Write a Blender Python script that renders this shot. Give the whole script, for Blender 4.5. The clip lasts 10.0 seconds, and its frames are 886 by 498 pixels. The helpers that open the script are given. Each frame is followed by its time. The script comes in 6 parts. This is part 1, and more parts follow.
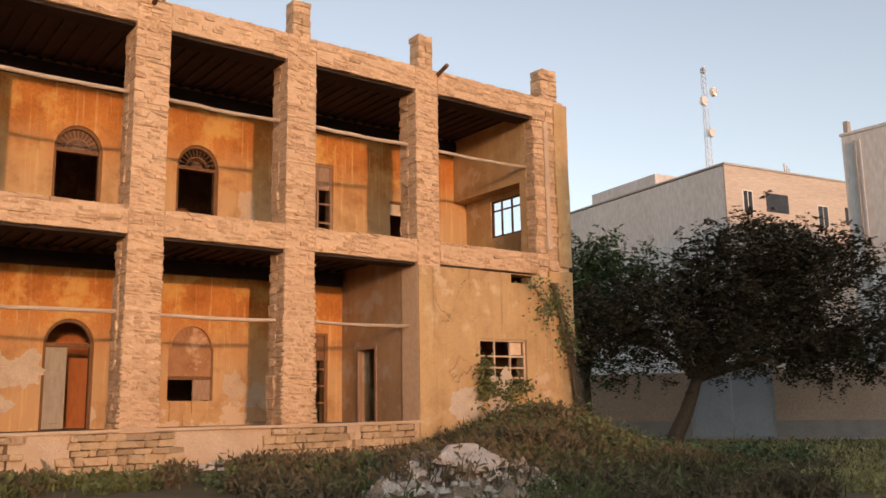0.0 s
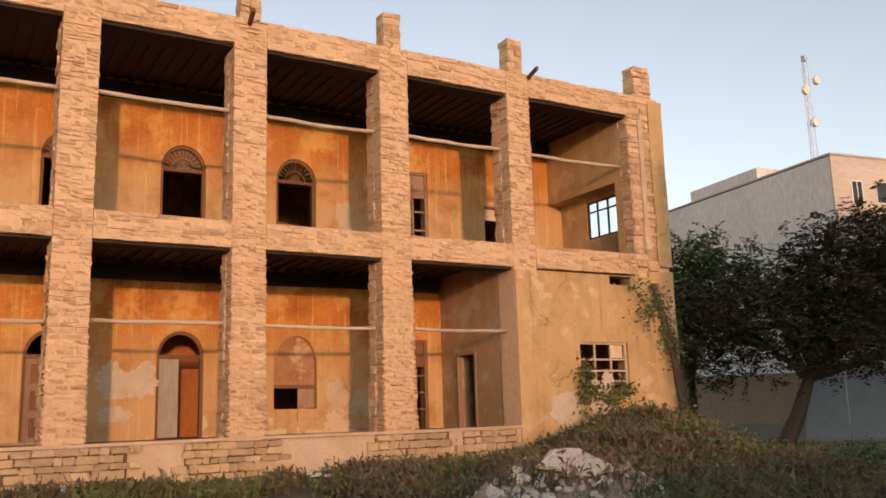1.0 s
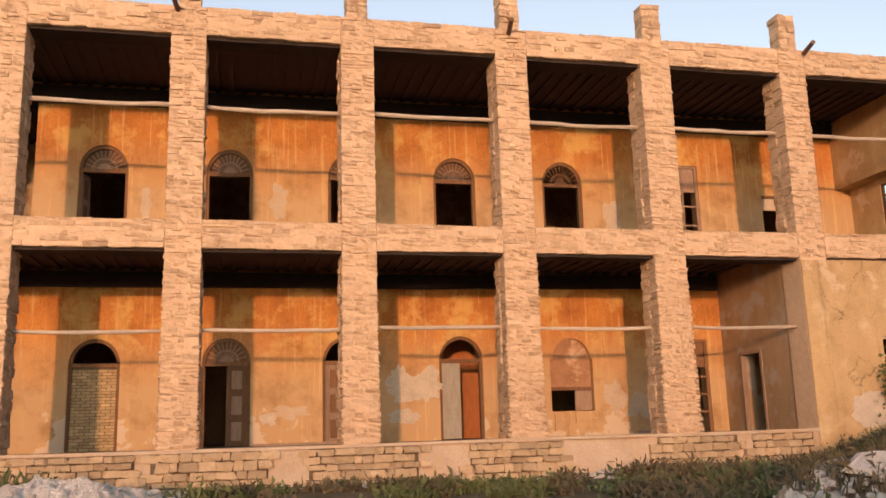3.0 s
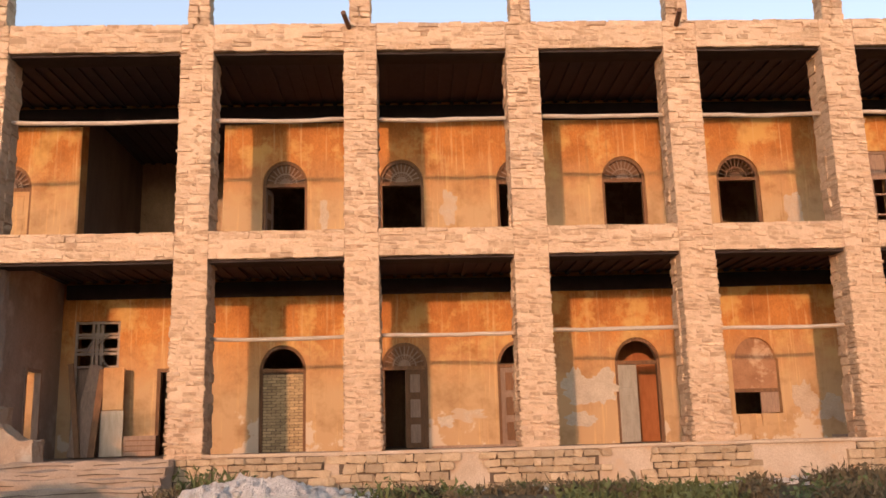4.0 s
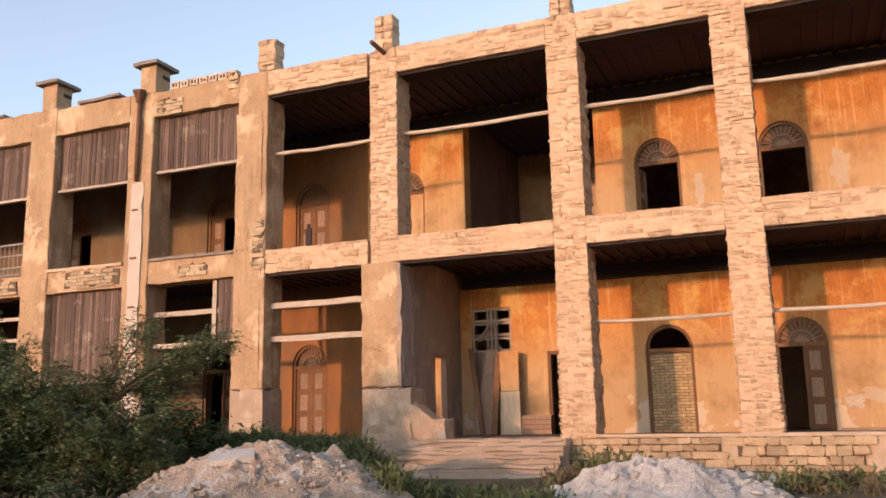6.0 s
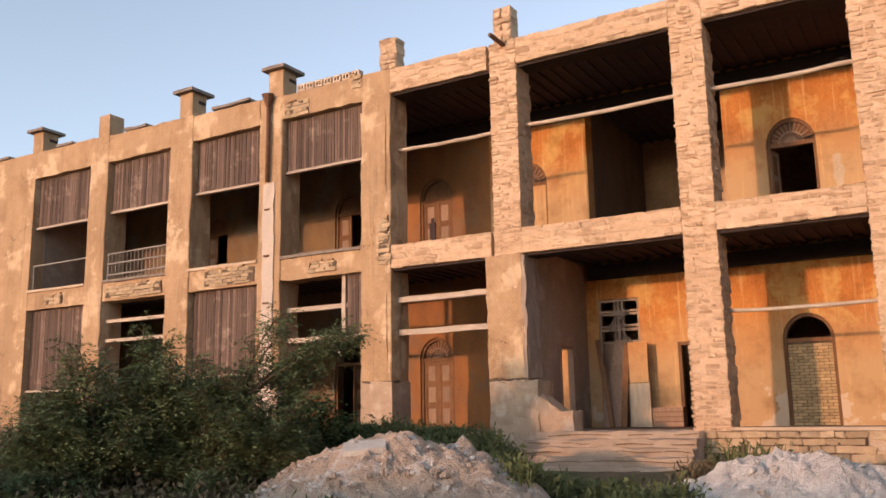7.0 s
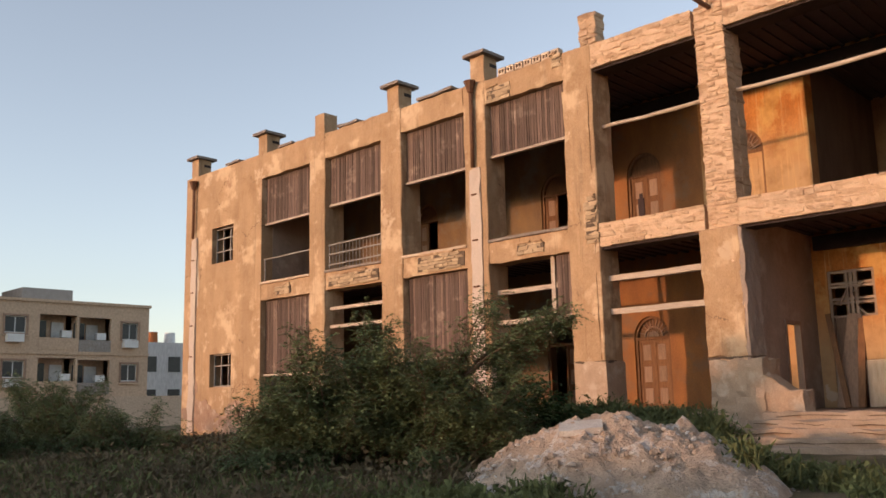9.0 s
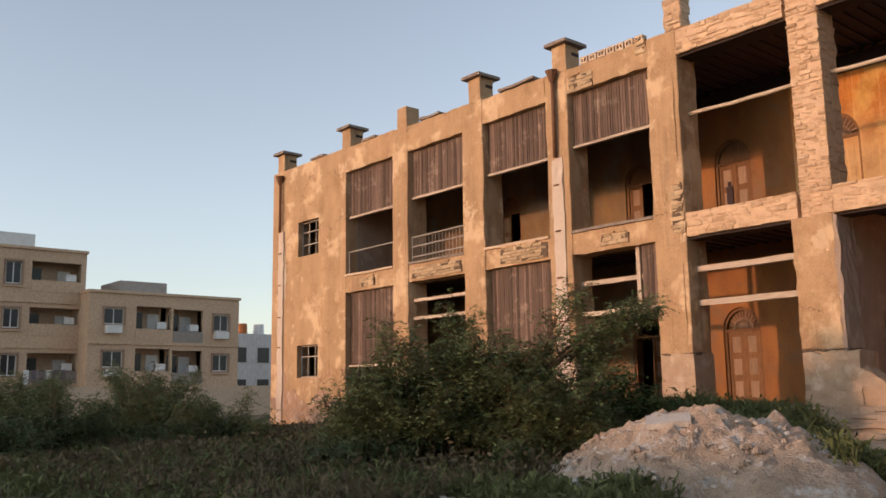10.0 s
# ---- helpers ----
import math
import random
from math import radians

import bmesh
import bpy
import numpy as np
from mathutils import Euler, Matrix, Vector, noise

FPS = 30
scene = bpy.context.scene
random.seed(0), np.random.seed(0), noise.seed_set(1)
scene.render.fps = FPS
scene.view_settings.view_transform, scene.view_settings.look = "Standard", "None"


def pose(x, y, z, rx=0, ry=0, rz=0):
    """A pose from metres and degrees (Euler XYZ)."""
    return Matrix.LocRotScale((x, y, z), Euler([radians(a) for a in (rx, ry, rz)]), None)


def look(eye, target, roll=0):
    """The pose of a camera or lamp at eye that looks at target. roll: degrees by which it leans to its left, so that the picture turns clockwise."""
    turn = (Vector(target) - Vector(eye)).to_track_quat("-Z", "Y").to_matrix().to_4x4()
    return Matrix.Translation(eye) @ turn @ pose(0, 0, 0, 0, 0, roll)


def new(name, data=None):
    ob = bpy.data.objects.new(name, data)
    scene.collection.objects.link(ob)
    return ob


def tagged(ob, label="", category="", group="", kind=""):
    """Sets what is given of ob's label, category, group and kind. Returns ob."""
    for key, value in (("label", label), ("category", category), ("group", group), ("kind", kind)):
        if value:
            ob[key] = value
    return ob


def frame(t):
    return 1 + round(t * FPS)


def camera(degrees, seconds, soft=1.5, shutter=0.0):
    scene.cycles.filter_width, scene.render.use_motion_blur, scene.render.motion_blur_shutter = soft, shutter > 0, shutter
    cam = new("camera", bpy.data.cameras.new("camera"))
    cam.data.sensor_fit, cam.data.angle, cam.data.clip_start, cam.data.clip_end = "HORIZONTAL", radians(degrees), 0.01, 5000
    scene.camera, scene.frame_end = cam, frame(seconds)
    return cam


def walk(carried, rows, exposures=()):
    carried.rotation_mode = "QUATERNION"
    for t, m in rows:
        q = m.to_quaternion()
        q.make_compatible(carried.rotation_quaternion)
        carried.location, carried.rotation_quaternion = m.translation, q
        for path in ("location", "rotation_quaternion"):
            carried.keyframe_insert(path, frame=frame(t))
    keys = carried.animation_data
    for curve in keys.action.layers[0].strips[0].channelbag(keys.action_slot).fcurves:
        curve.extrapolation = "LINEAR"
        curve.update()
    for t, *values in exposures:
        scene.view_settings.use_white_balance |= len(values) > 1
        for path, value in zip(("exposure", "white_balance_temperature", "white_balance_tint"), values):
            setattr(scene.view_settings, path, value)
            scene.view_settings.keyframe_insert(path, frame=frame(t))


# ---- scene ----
cam = camera(53.36, 10.0, soft=1.6)
EYE_UP = 5.2
ROWS = [
    (0.0, -5.724, -18.139, -3.571, -36.49, 9.95, 0.93),
    (0.5, -5.732, -18.147, -3.569, -34.07, 10.21, 1.44),
    (1.0, -5.736, -18.146, -3.568, -30.05, 10.42, 1.70),
    (1.5, -5.734, -18.136, -3.571, -25.81, 10.63, 1.64),
    (2.0, -5.739, -18.120, -3.577, -21.85, 10.80, 1.42),
    (3.5, -5.898, -18.085, -3.652, -7.27, 11.51, 1.69),
    (4.0, -6.020, -18.094, -3.643, -1.91, 11.72, 1.48),
    (4.5, -6.088, -18.109, -3.633, 3.22, 11.85, 1.33),
    (5.0, -6.112, -18.111, -3.626, 10.47, 11.70, 1.42),
    (5.5, -6.119, -18.104, -3.608, 16.25, 11.31, 1.29),
    (6.0, -6.127, -18.097, -3.608, 22.37, 10.94, 1.17),
    (7.5, -6.121, -18.115, -3.608, 33.86, 10.45, 1.01),
    (8.0, -6.124, -18.112, -3.608, 37.68, 10.26, 1.07),
    (8.5, -6.132, -18.103, -3.608, 40.95, 10.06, 1.27),
    (9.0, -6.137, -18.098, -3.609, 44.19, 9.63, 1.27),
    (9.5, -6.140, -18.098, -3.609, 47.15, 9.45, 0.97),
    (10.0, -6.140, -18.101, -3.610, 49.55, 9.19, 0.86),
]
walk(cam, [(t, pose(x, y, EYE_UP + z, 90 + pitch, roll, yaw)) for t, x, y, z, yaw, pitch, roll in ROWS],
     exposures=[(0.0, -0.13, 6750, 10), (2.0, 0.02, 6950, 10), (4.0, 0.23, 6150, 10), (6.0, 0.36, 5950, 10), (7.5, 0.13, 6150, 10), (8.0, 0.10, 6250, 10), (10.0, -0.03, 6400, 10)])

# world, sun
SUN_WAY = Vector((0.285, 1.0, -0.1)).normalized()
world = bpy.data.worlds.new("evening_sky")
scene.world = world
world.use_nodes = True
wn = world.node_tree.nodes
sky = wn.new("ShaderNodeTexSky")
sky.sky_type = "NISHITA"
sky.sun_disc = False
sky.sun_elevation = radians(9.0)
sky.sun_rotation = math.pi + 0.278
sky.air_density, sky.dust_density, sky.ozone_density = 1.0, 0.8, 1.6
wn["Background"].inputs["Strength"].default_value = 0.15
haze = wn.new("ShaderNodeHueSaturation")
haze.inputs["Saturation"].default_value, haze.inputs["Value"].default_value = 0.58, 1.95
rose = wn.new("ShaderNodeMix")
rose.data_type, rose.blend_type = "RGBA", "MULTIPLY"
rose.inputs[0].default_value, rose.inputs[7].default_value = 1.0, (1.03, 0.985, 0.98, 1)
world.node_tree.links.new(sky.outputs["Color"], haze.inputs["Color"])
world.node_tree.links.new(haze.outputs["Color"], rose.inputs[6])
world.node_tree.links.new(rose.outputs[2], wn["Background"].inputs["Color"])
sun = new("sun", bpy.data.lights.new("sun", "SUN"))
sun.data.energy, sun.data.angle, sun.data.color = 2.5, radians(1.5), (1.0, 0.50, 0.255)
sun.matrix_world = look((0, 0, 30), Vector((0, 0, 30)) + SUN_WAY)


# materials
def mat(name, base, rough=0.9, metal=0.0, tint=None, scale=3.0, amount=0.6, fine=40.0, bump=0.25, bump_size=0.02,
        stretch=(1, 1, 1), jitter=0.0, stain=None, stain_scale=0.8, stain_edge=(0.52, 0.62), odd=None, extra=None):
    """A node material: base and tint mixed by coarse noise, fine grain, stains with a shape, bump, and a jitter from piece to piece."""
    m = bpy.data.materials.new(name)
    m.use_nodes = True
    nt = m.node_tree
    n, l = nt.nodes, nt.links
    b = n["Principled BSDF"]
    b.inputs["Roughness"].default_value, b.inputs["Metallic"].default_value = rough, metal
    b.inputs["Specular IOR Level"].default_value = 0.25
    geo = n.new("ShaderNodeNewGeometry")
    mp = n.new("ShaderNodeMapping")
    mp.inputs["Scale"].default_value = stretch
    l.new(geo.outputs["Position"], mp.inputs["Vector"])

    def tex(s, detail=4.0, rough_=0.6, vec=mp):
        t = n.new("ShaderNodeTexNoise")
        t.inputs["Scale"].default_value, t.inputs["Detail"].default_value, t.inputs["Roughness"].default_value = s, detail, rough_
        l.new(vec.outputs[0], t.inputs["Vector"])
        return t

    def ramp(src, a, c):
        r = n.new("ShaderNodeMapRange")
        r.inputs["From Min"].default_value, r.inputs["From Max"].default_value = a, c
        l.new(src, r.inputs["Value"])
        return r.outputs[0]

    def mix(kind, fac, a, c):
        x = n.new("ShaderNodeMix")
        x.data_type, x.blend_type = "RGBA", kind
        for sock, val in ((x.inputs[0], fac), (x.inputs[6], a), (x.inputs[7], c)):
            if isinstance(val, (int, float)):
                sock.default_value = val
            elif isinstance(val, tuple):
                sock.default_value = (*val, 1)
            else:
                l.new(val, sock)
        return x.outputs[2]

    tint = tint or tuple(c * 0.6 for c in base)
    coarse, grain = tex(scale), tex(fine, 3.0)
    col = mix("MIX", ramp(coarse.outputs["Fac"], 0.5 - 0.3 * amount, 0.5 + 0.3 / max(amount, 0.1) * 0.6), base, tint)
    gr = n.new("ShaderNodeMapRange")
    gr.inputs["To Min"].default_value, gr.inputs["To Max"].default_value = 0.62, 1.36
    l.new(grain.outputs["Fac"], gr.inputs["Value"])
    comb = n.new("ShaderNodeCombineColor")
    for i in range(3):
        l.new(gr.outputs[0], comb.inputs[i])
    col = mix("MULTIPLY", 1.0, col, comb.outputs[0])
    if odd:
        pick = n.new("ShaderNodeObjectInfo")
        spin = n.new("ShaderNodeMath")
        spin.operation = "FRACT"
        mul = n.new("ShaderNodeMath")
        mul.operation = "MULTIPLY"
        mul.inputs[1].default_value = 17.3
        l.new(pick.outputs["Random"], mul.inputs[0])
        l.new(mul.outputs[0], spin.inputs[0])
        col = mix("MIX", ramp(spin.outputs[0], odd[0], odd[0] - 0.08), col, odd[1])
    if stain:
        st = tex(stain_scale, 6.0, 0.65, geo)
        col = mix("MIX", ramp(st.outputs["Fac"], *stain_edge), col, stain)
    if jitter:
        info = n.new("ShaderNodeObjectInfo")
        hs = n.new("ShaderNodeHueSaturation")
        r = n.new("ShaderNodeMapRange")
        r.inputs["To Min"].default_value, r.inputs["To Max"].default_value = 1 - jitter, 1 + jitter
        l.new(info.outputs["Random"], r.inputs["Value"])
        l.new(r.outputs[0], hs.inputs["Value"])
        l.new(col, hs.inputs["Color"])
        col = hs.outputs[0]
    if extra:
        col = extra(n, l, geo, mix, ramp, tex, col)
    l.new(col, b.inputs["Base Color"])
    bp = n.new("ShaderNodeBump")
    bp.inputs["Strength"].default_value, bp.inputs["Distance"].default_value = bump, bump_size
    add = n.new("ShaderNodeMath")
    l.new(grain.outputs["Fac"], add.inputs[0])
    l.new(coarse.outputs["Fac"], add.inputs[1])
    l.new(add.outputs[0], bp.inputs["Height"])
    l.new(bp.outputs[0], b.inputs["Normal"])
    return m


def ochre_paint(n, l, geo, mix, ramp, tex, col):
    """Paler wash below a painted line on each storey, vertical runs of damp, crumbling patches near the floor."""
    sep = n.new("ShaderNodeSeparateXYZ")
    l.new(geo.outputs["Position"], sep.inputs[0])
    store = n.new("ShaderNodeMath")
    store.operation = "MODULO"
    store.inputs[1].default_value = 4.62
    off = n.new("ShaderNodeMath")
    off.inputs[1].default_value = -1.15
    l.new(sep.outputs[2], off.inputs[0])
    l.new(off.outputs[0], store.inputs[0])
    wob = tex(1.3, 4.0, 0.6, geo)
    h = n.new("ShaderNodeMath")
    h.operation = "MULTIPLY_ADD"
    h.inputs[1].default_value = 1.1
    l.new(wob.outputs["Fac"], h.inputs[0])
    l.new(store.outputs[0], h.inputs[2])
    col = mix("MIX", ramp(h.outputs[0], 3.5, 1.9), col, (0.50, 0.32, 0.165))
    runs = n.new("ShaderNodeMapping")
    runs.inputs["Scale"].default_value = (11, 11, 0.45)
    l.new(geo.outputs["Position"], runs.inputs["Vector"])
    rt = tex(1.0, 5.0, 0.65, runs)
    col = mix("MIX", ramp(rt.outputs["Fac"], 0.56, 0.74), col, (0.66, 0.42, 0.19))
    rt2 = tex(0.6, 5.0, 0.7, runs)
    col = mix("MIX", ramp(rt2.outputs["Fac"], 0.62, 0.8), col, (0.34, 0.19, 0.08))
    blot = tex(1.5, 6.0, 0.65, geo)
    col = mix("MIX", ramp(blot.outputs["Fac"], 0.50, 0.72), col, mix("MULTIPLY", 1.0, col, (0.70, 0.63, 0.56)))
    peel = tex(0.9, 7.0, 0.62, geo)
    pk = n.new("ShaderNodeMath")
    pk.operation = "MULTIPLY_ADD"
    pk.inputs[1].default_value = -0.16
    l.new(store.outputs[0], pk.inputs[0])
    l.new(peel.outputs["Fac"], pk.inputs[2])
    return mix("MIX", ramp(pk.outputs[0], 0.52, 0.545), col, (0.58, 0.45, 0.32))


def cracked(n, l, geo, mix, ramp, tex, col):
    """Hairline cracks in places, and dark runs of rain down the plaster."""
    warp = tex(1.6, 5.0, 0.7, geo)
    shift = n.new("ShaderNodeVectorMath")
    shift.operation = "MULTIPLY_ADD"
    shift.inputs[1].default_value = (0.7, 0.7, 0.7)
    l.new(warp.outputs["Color"], shift.inputs[0])
    l.new(geo.outputs["Position"], shift.inputs[2])
    cell = n.new("ShaderNodeTexVoronoi")
    cell.feature = "DISTANCE_TO_EDGE"
    cell.inputs["Scale"].default_value = 0.42
    l.new(shift.outputs[0], cell.inputs["Vector"])
    where = tex(0.55, 3.0, 0.5, geo)
    thin = n.new("ShaderNodeMath")
    thin.operation = "MULTIPLY"
    l.new(ramp(cell.outputs["Distance"], 0.006, 0.001), thin.inputs[0])
    l.new(ramp(where.outputs["Fac"], 0.54, 0.60), thin.inputs[1])
    runs = n.new("ShaderNodeMapping")
    runs.inputs["Scale"].default_value = (4, 4, 0.22)
    l.new(geo.outputs["Position"], runs.inputs["Vector"])
    rt = tex(1.0, 5.0, 0.7, runs)
    col = mix("MIX", ramp(rt.outputs["Fac"], 0.56, 0.8), col, (0.22, 0.15, 0.095))
    blot = tex(1.1, 8.0, 0.72, geo)
    col = mix("MIX", ramp(blot.outputs["Fac"], 0.48, 0.70), col, mix("MULTIPLY", 1.0, col, (0.80, 0.75, 0.70)))
    blot2 = tex(2.6, 8.0, 0.7, geo)
    col = mix("MIX", ramp(blot2.outputs["Fac"], 0.58, 0.75), col, (0.46, 0.32, 0.19))
    return mix("MIX", thin.outputs[0], col, (0.17, 0.11, 0.065))


def weathered(n, l, geo, mix, ramp, tex, col):
    """The cracked coat, with flaked islands of a paler undercoat and of bare brown render, and grime below the ledges."""
    col = cracked(n, l, geo, mix, ramp, tex, col)
    flake = tex(0.75, 9.0, 0.68, geo)
    col = mix("MIX", ramp(flake.outputs["Fac"], 0.60, 0.63), col, (0.53, 0.385, 0.25))
    bare = tex(1.05, 9.0, 0.7, geo)
    col = mix("MIX", ramp(bare.outputs["Fac"], 0.64, 0.66), col, (0.36, 0.22, 0.13))
    drip = n.new("ShaderNodeMapping")
    drip.inputs["Scale"].default_value = (9, 9, 0.35)
    l.new(geo.outputs["Position"], drip.inputs["Vector"])
    dt = tex(1.0, 6.0, 0.7, drip)
    return mix("MIX", ramp(dt.outputs["Fac"], 0.57, 0.78), col, mix("MULTIPLY", 1.0, col, (0.72, 0.68, 0.64)))


def pitted(n, l, geo, mix, ramp, tex, col):
    """Flat dark pits and broken edges in the stone courses."""
    flat = n.new("ShaderNodeMapping")
    flat.inputs["Scale"].default_value = (7, 7, 21)
    l.new(geo.outputs["Position"], flat.inputs["Vector"])
    pit = tex(1.0, 4.0, 0.6, flat)
    return mix("MIX", ramp(pit.outputs["Fac"], 0.60, 0.68), col, (0.36, 0.23, 0.14))


STONE = mat("rough_stone", (0.65, 0.448, 0.288), tint=(0.55, 0.365, 0.225), scale=9, fine=70, bump=0.9, bump_size=0.03, jitter=0.11, stain=(0.66, 0.475, 0.31), stain_scale=5.0, stain_edge=(0.46, 0.62), odd=(0.45, (0.485, 0.322, 0.198)), extra=pitted)
PLINTHSTONE = mat("brown_plinth_stone", (0.53, 0.395, 0.25), tint=(0.40, 0.285, 0.175), scale=6, fine=55, bump=0.8, bump_size=0.03, jitter=0.2)
# dark open joints and cracks, and the drawn shadow lines of the steps
JOINT_AND_SHADE = mat("dark_joint_and_tread_shadow", (0.15, 0.105, 0.07), tint=(0.09, 0.065, 0.045), scale=6, fine=50, bump=0.5)
MORTAR = mat("old_mortar", (0.66, 0.468, 0.312), tint=(0.53, 0.36, 0.228), scale=6, fine=60, bump=0.7)
OCHRE = mat("ochre_plaster", (0.62, 0.265, 0.068), tint=(0.42, 0.16, 0.045), scale=1.1, fine=30, amount=0.9, bump=0.2, stretch=(1.2, 1.2, 0.6), stain=(0.62, 0.36, 0.12), stain_scale=1.1, extra=ochre_paint)
BEIGE = mat("beige_plaster", (0.45, 0.295, 0.168), tint=(0.31, 0.197, 0.112), scale=0.9, fine=35, bump=0.35, stretch=(1.5, 1.5, 0.5), stain=(0.56, 0.40, 0.25), stain_scale=0.7, stain_edge=(0.53, 0.60), extra=weathered)
# dirtier west paint, taken darker still to deepen the veranda's shade
DIRTY_DIM = mat("dirty_shade_dimmed_ochre", (0.25, 0.155, 0.073), tint=(0.15, 0.10, 0.065), scale=1.0, fine=35, amount=0.9, bump=0.25, stretch=(1.5, 1.5, 0.6), stain=(0.20, 0.16, 0.12), stain_scale=0.8)
# ochre copy with the shade of the middle bay put into its colour
SHADE_OCHRE = mat("shade_darkened_ochre", (0.37, 0.165, 0.058), tint=(0.22, 0.105, 0.048), scale=1.0, fine=35, amount=0.9, bump=0.25, stretch=(1.5, 1.5, 0.6), stain=(0.24, 0.135, 0.075), stain_scale=0.9)
# darker copy of the grey plaster; the hall's shade is in the colour
DARKP = mat("shade_darkened_plaster", (0.17, 0.125, 0.095), tint=(0.09, 0.07, 0.055), scale=1.0, fine=35, bump=0.25, stretch=(1.5, 1.5, 0.6))
TANP = mat("yellowed_tan_plaster", (0.52, 0.355, 0.18), tint=(0.40, 0.265, 0.135), scale=0.9, fine=35, bump=0.3, stretch=(1.5, 1.5, 0.5), stain=(0.56, 0.42, 0.25), stain_scale=0.9, stain_edge=(0.54, 0.66), extra=weathered)
GREYP = mat("grey_plaster", (0.35, 0.265, 0.21), tint=(0.25, 0.19, 0.15), scale=1.2, fine=35, bump=0.25, stretch=(1.5, 1.5, 0.6), stain=(0.41, 0.325, 0.255), stain_scale=0.9)
PALEP = mat("pale_plaster", (0.55, 0.43, 0.32), tint=(0.42, 0.31, 0.21), scale=1.5, fine=40, bump=0.3, stain=(0.5, 0.36, 0.24), stain_scale=1.4)
GREYWHITE = mat("grey_white_undercoat", (0.56, 0.47, 0.37), tint=(0.42, 0.34, 0.26), scale=4, fine=40, bump=0.5)
FOOTP = mat("crumbled_base_render", (0.45, 0.325, 0.225), tint=(0.33, 0.235, 0.16), scale=2, fine=40, bump=0.5, stain=(0.50, 0.39, 0.29), stain_scale=1.8)
WHITEP = mat("white_wash", (0.50, 0.42, 0.35), tint=(0.50, 0.40, 0.32), scale=2.0, fine=40, bump=0.2, stretch=(2, 2, 0.6))
# dark timber, blackened further so ceilings stay in shade despite bounced light
SHADE_BLACK = mat("shade_blackened_timber", (0.062, 0.046, 0.050), tint=(0.048, 0.036, 0.039), scale=4, fine=50, bump=0.3)
STAINP = mat("stained_porch_plaster", (0.41, 0.265, 0.15), tint=(0.28, 0.185, 0.11), scale=1.4, fine=35, bump=0.3, stretch=(1.5, 1.5, 0.5), stain=(0.40, 0.32, 0.25), stain_scale=1.3)
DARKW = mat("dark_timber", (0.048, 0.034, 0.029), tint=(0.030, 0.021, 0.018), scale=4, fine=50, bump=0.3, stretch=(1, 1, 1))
BOARD = mat("weathered_boards", (0.175, 0.118, 0.088), tint=(0.070, 0.047, 0.042), scale=5, fine=60, bump=0.5, stretch=(6, 6, 0.3), jitter=0.42, stain=(0.26, 0.19, 0.145), stain_scale=2.2, stain_edge=(0.56, 0.70))
POLE = mat("bleached_pole", (0.52, 0.42, 0.33), tint=(0.36, 0.27, 0.2), scale=6, fine=50, bump=0.3, stretch=(0.5, 5, 5), jitter=0.1)
DOORW = mat("brown_door_wood", (0.24, 0.125, 0.062), tint=(0.13, 0.07, 0.04), scale=5, fine=50, bump=0.3, stretch=(5, 5, 0.6), jitter=0.15)
FADED = mat("faded_door_wood", (0.36, 0.24, 0.17), tint=(0.22, 0.15, 0.11), scale=5, fine=50, bump=0.3, stretch=(5, 5, 0.6), jitter=0.15)
RUSTP = mat("rust_stained_render", (0.40, 0.215, 0.115), tint=(0.27, 0.13, 0.07), scale=2.5, fine=40, bump=0.3, stain=(0.54, 0.36, 0.23), stain_scale=2.2)
BLUED = mat("faded_blue_paint", (0.37, 0.33, 0.27), tint=(0.28, 0.24, 0.19), scale=4, fine=50, bump=0.3, stretch=(4, 4, 0.8))
REDD = mat("red_brown_paint", (0.42, 0.16, 0.06), tint=(0.3, 0.11, 0.04), scale=4, fine=40, bump=0.2, stretch=(4, 4, 0.8))
CREAMD = mat("cream_board", (0.66, 0.54, 0.40), tint=(0.50, 0.37, 0.25), scale=3, fine=50, bump=0.2, stretch=(4, 4, 0.8), jitter=0.1)
BRICK = mat("yellow_brick", (0.50, 0.36, 0.19), tint=(0.38, 0.26, 0.14), scale=8, fine=60, bump=0.5, jitter=0.22)
IRON = mat("rusty_iron", (0.20, 0.10, 0.055), rough=0.7, metal=0.3, tint=(0.10, 0.055, 0.035), scale=8, fine=60, bump=0.3)
RAILM = mat("grey_painted_iron", (0.33, 0.31, 0.28), rough=0.6, tint=(0.2, 0.15, 0.12), scale=8, fine=60)
CONC = mat("cap_concrete", (0.26, 0.21, 0.17), tint=(0.16, 0.13, 0.11), scale=5, fine=50, bump=0.4)
PINKB = mat("reddish_crumbled_render", (0.40, 0.26, 0.18), tint=(0.27, 0.175, 0.12), scale=3, fine=40, bump=0.7, stain=(0.48, 0.36, 0.27), stain_scale=2.5)
# darker copy of the dusty floor, so less light bounces onto shaded walls
LOW_BOUNCE = mat("low_bounce_veranda_floor", (0.23, 0.17, 0.12), tint=(0.14, 0.105, 0.078), scale=2, fine=40, bump=0.3)
FLOORM = mat("dusty_floor", (0.41, 0.315, 0.235), tint=(0.28, 0.21, 0.155), scale=2, fine=40, bump=0.3)
SAND = mat("sandy_heap", (0.52, 0.405, 0.305), tint=(0.33, 0.255, 0.19), scale=2.2, fine=30, bump=0.9, bump_size=0.06, stain=(0.55, 0.51, 0.46), stain_scale=3)
WHITEROCK = mat("white_plaster_debris", (0.78, 0.73, 0.67), tint=(0.58, 0.51, 0.44), scale=5, fine=40, bump=1.0, bump_size=0.06)
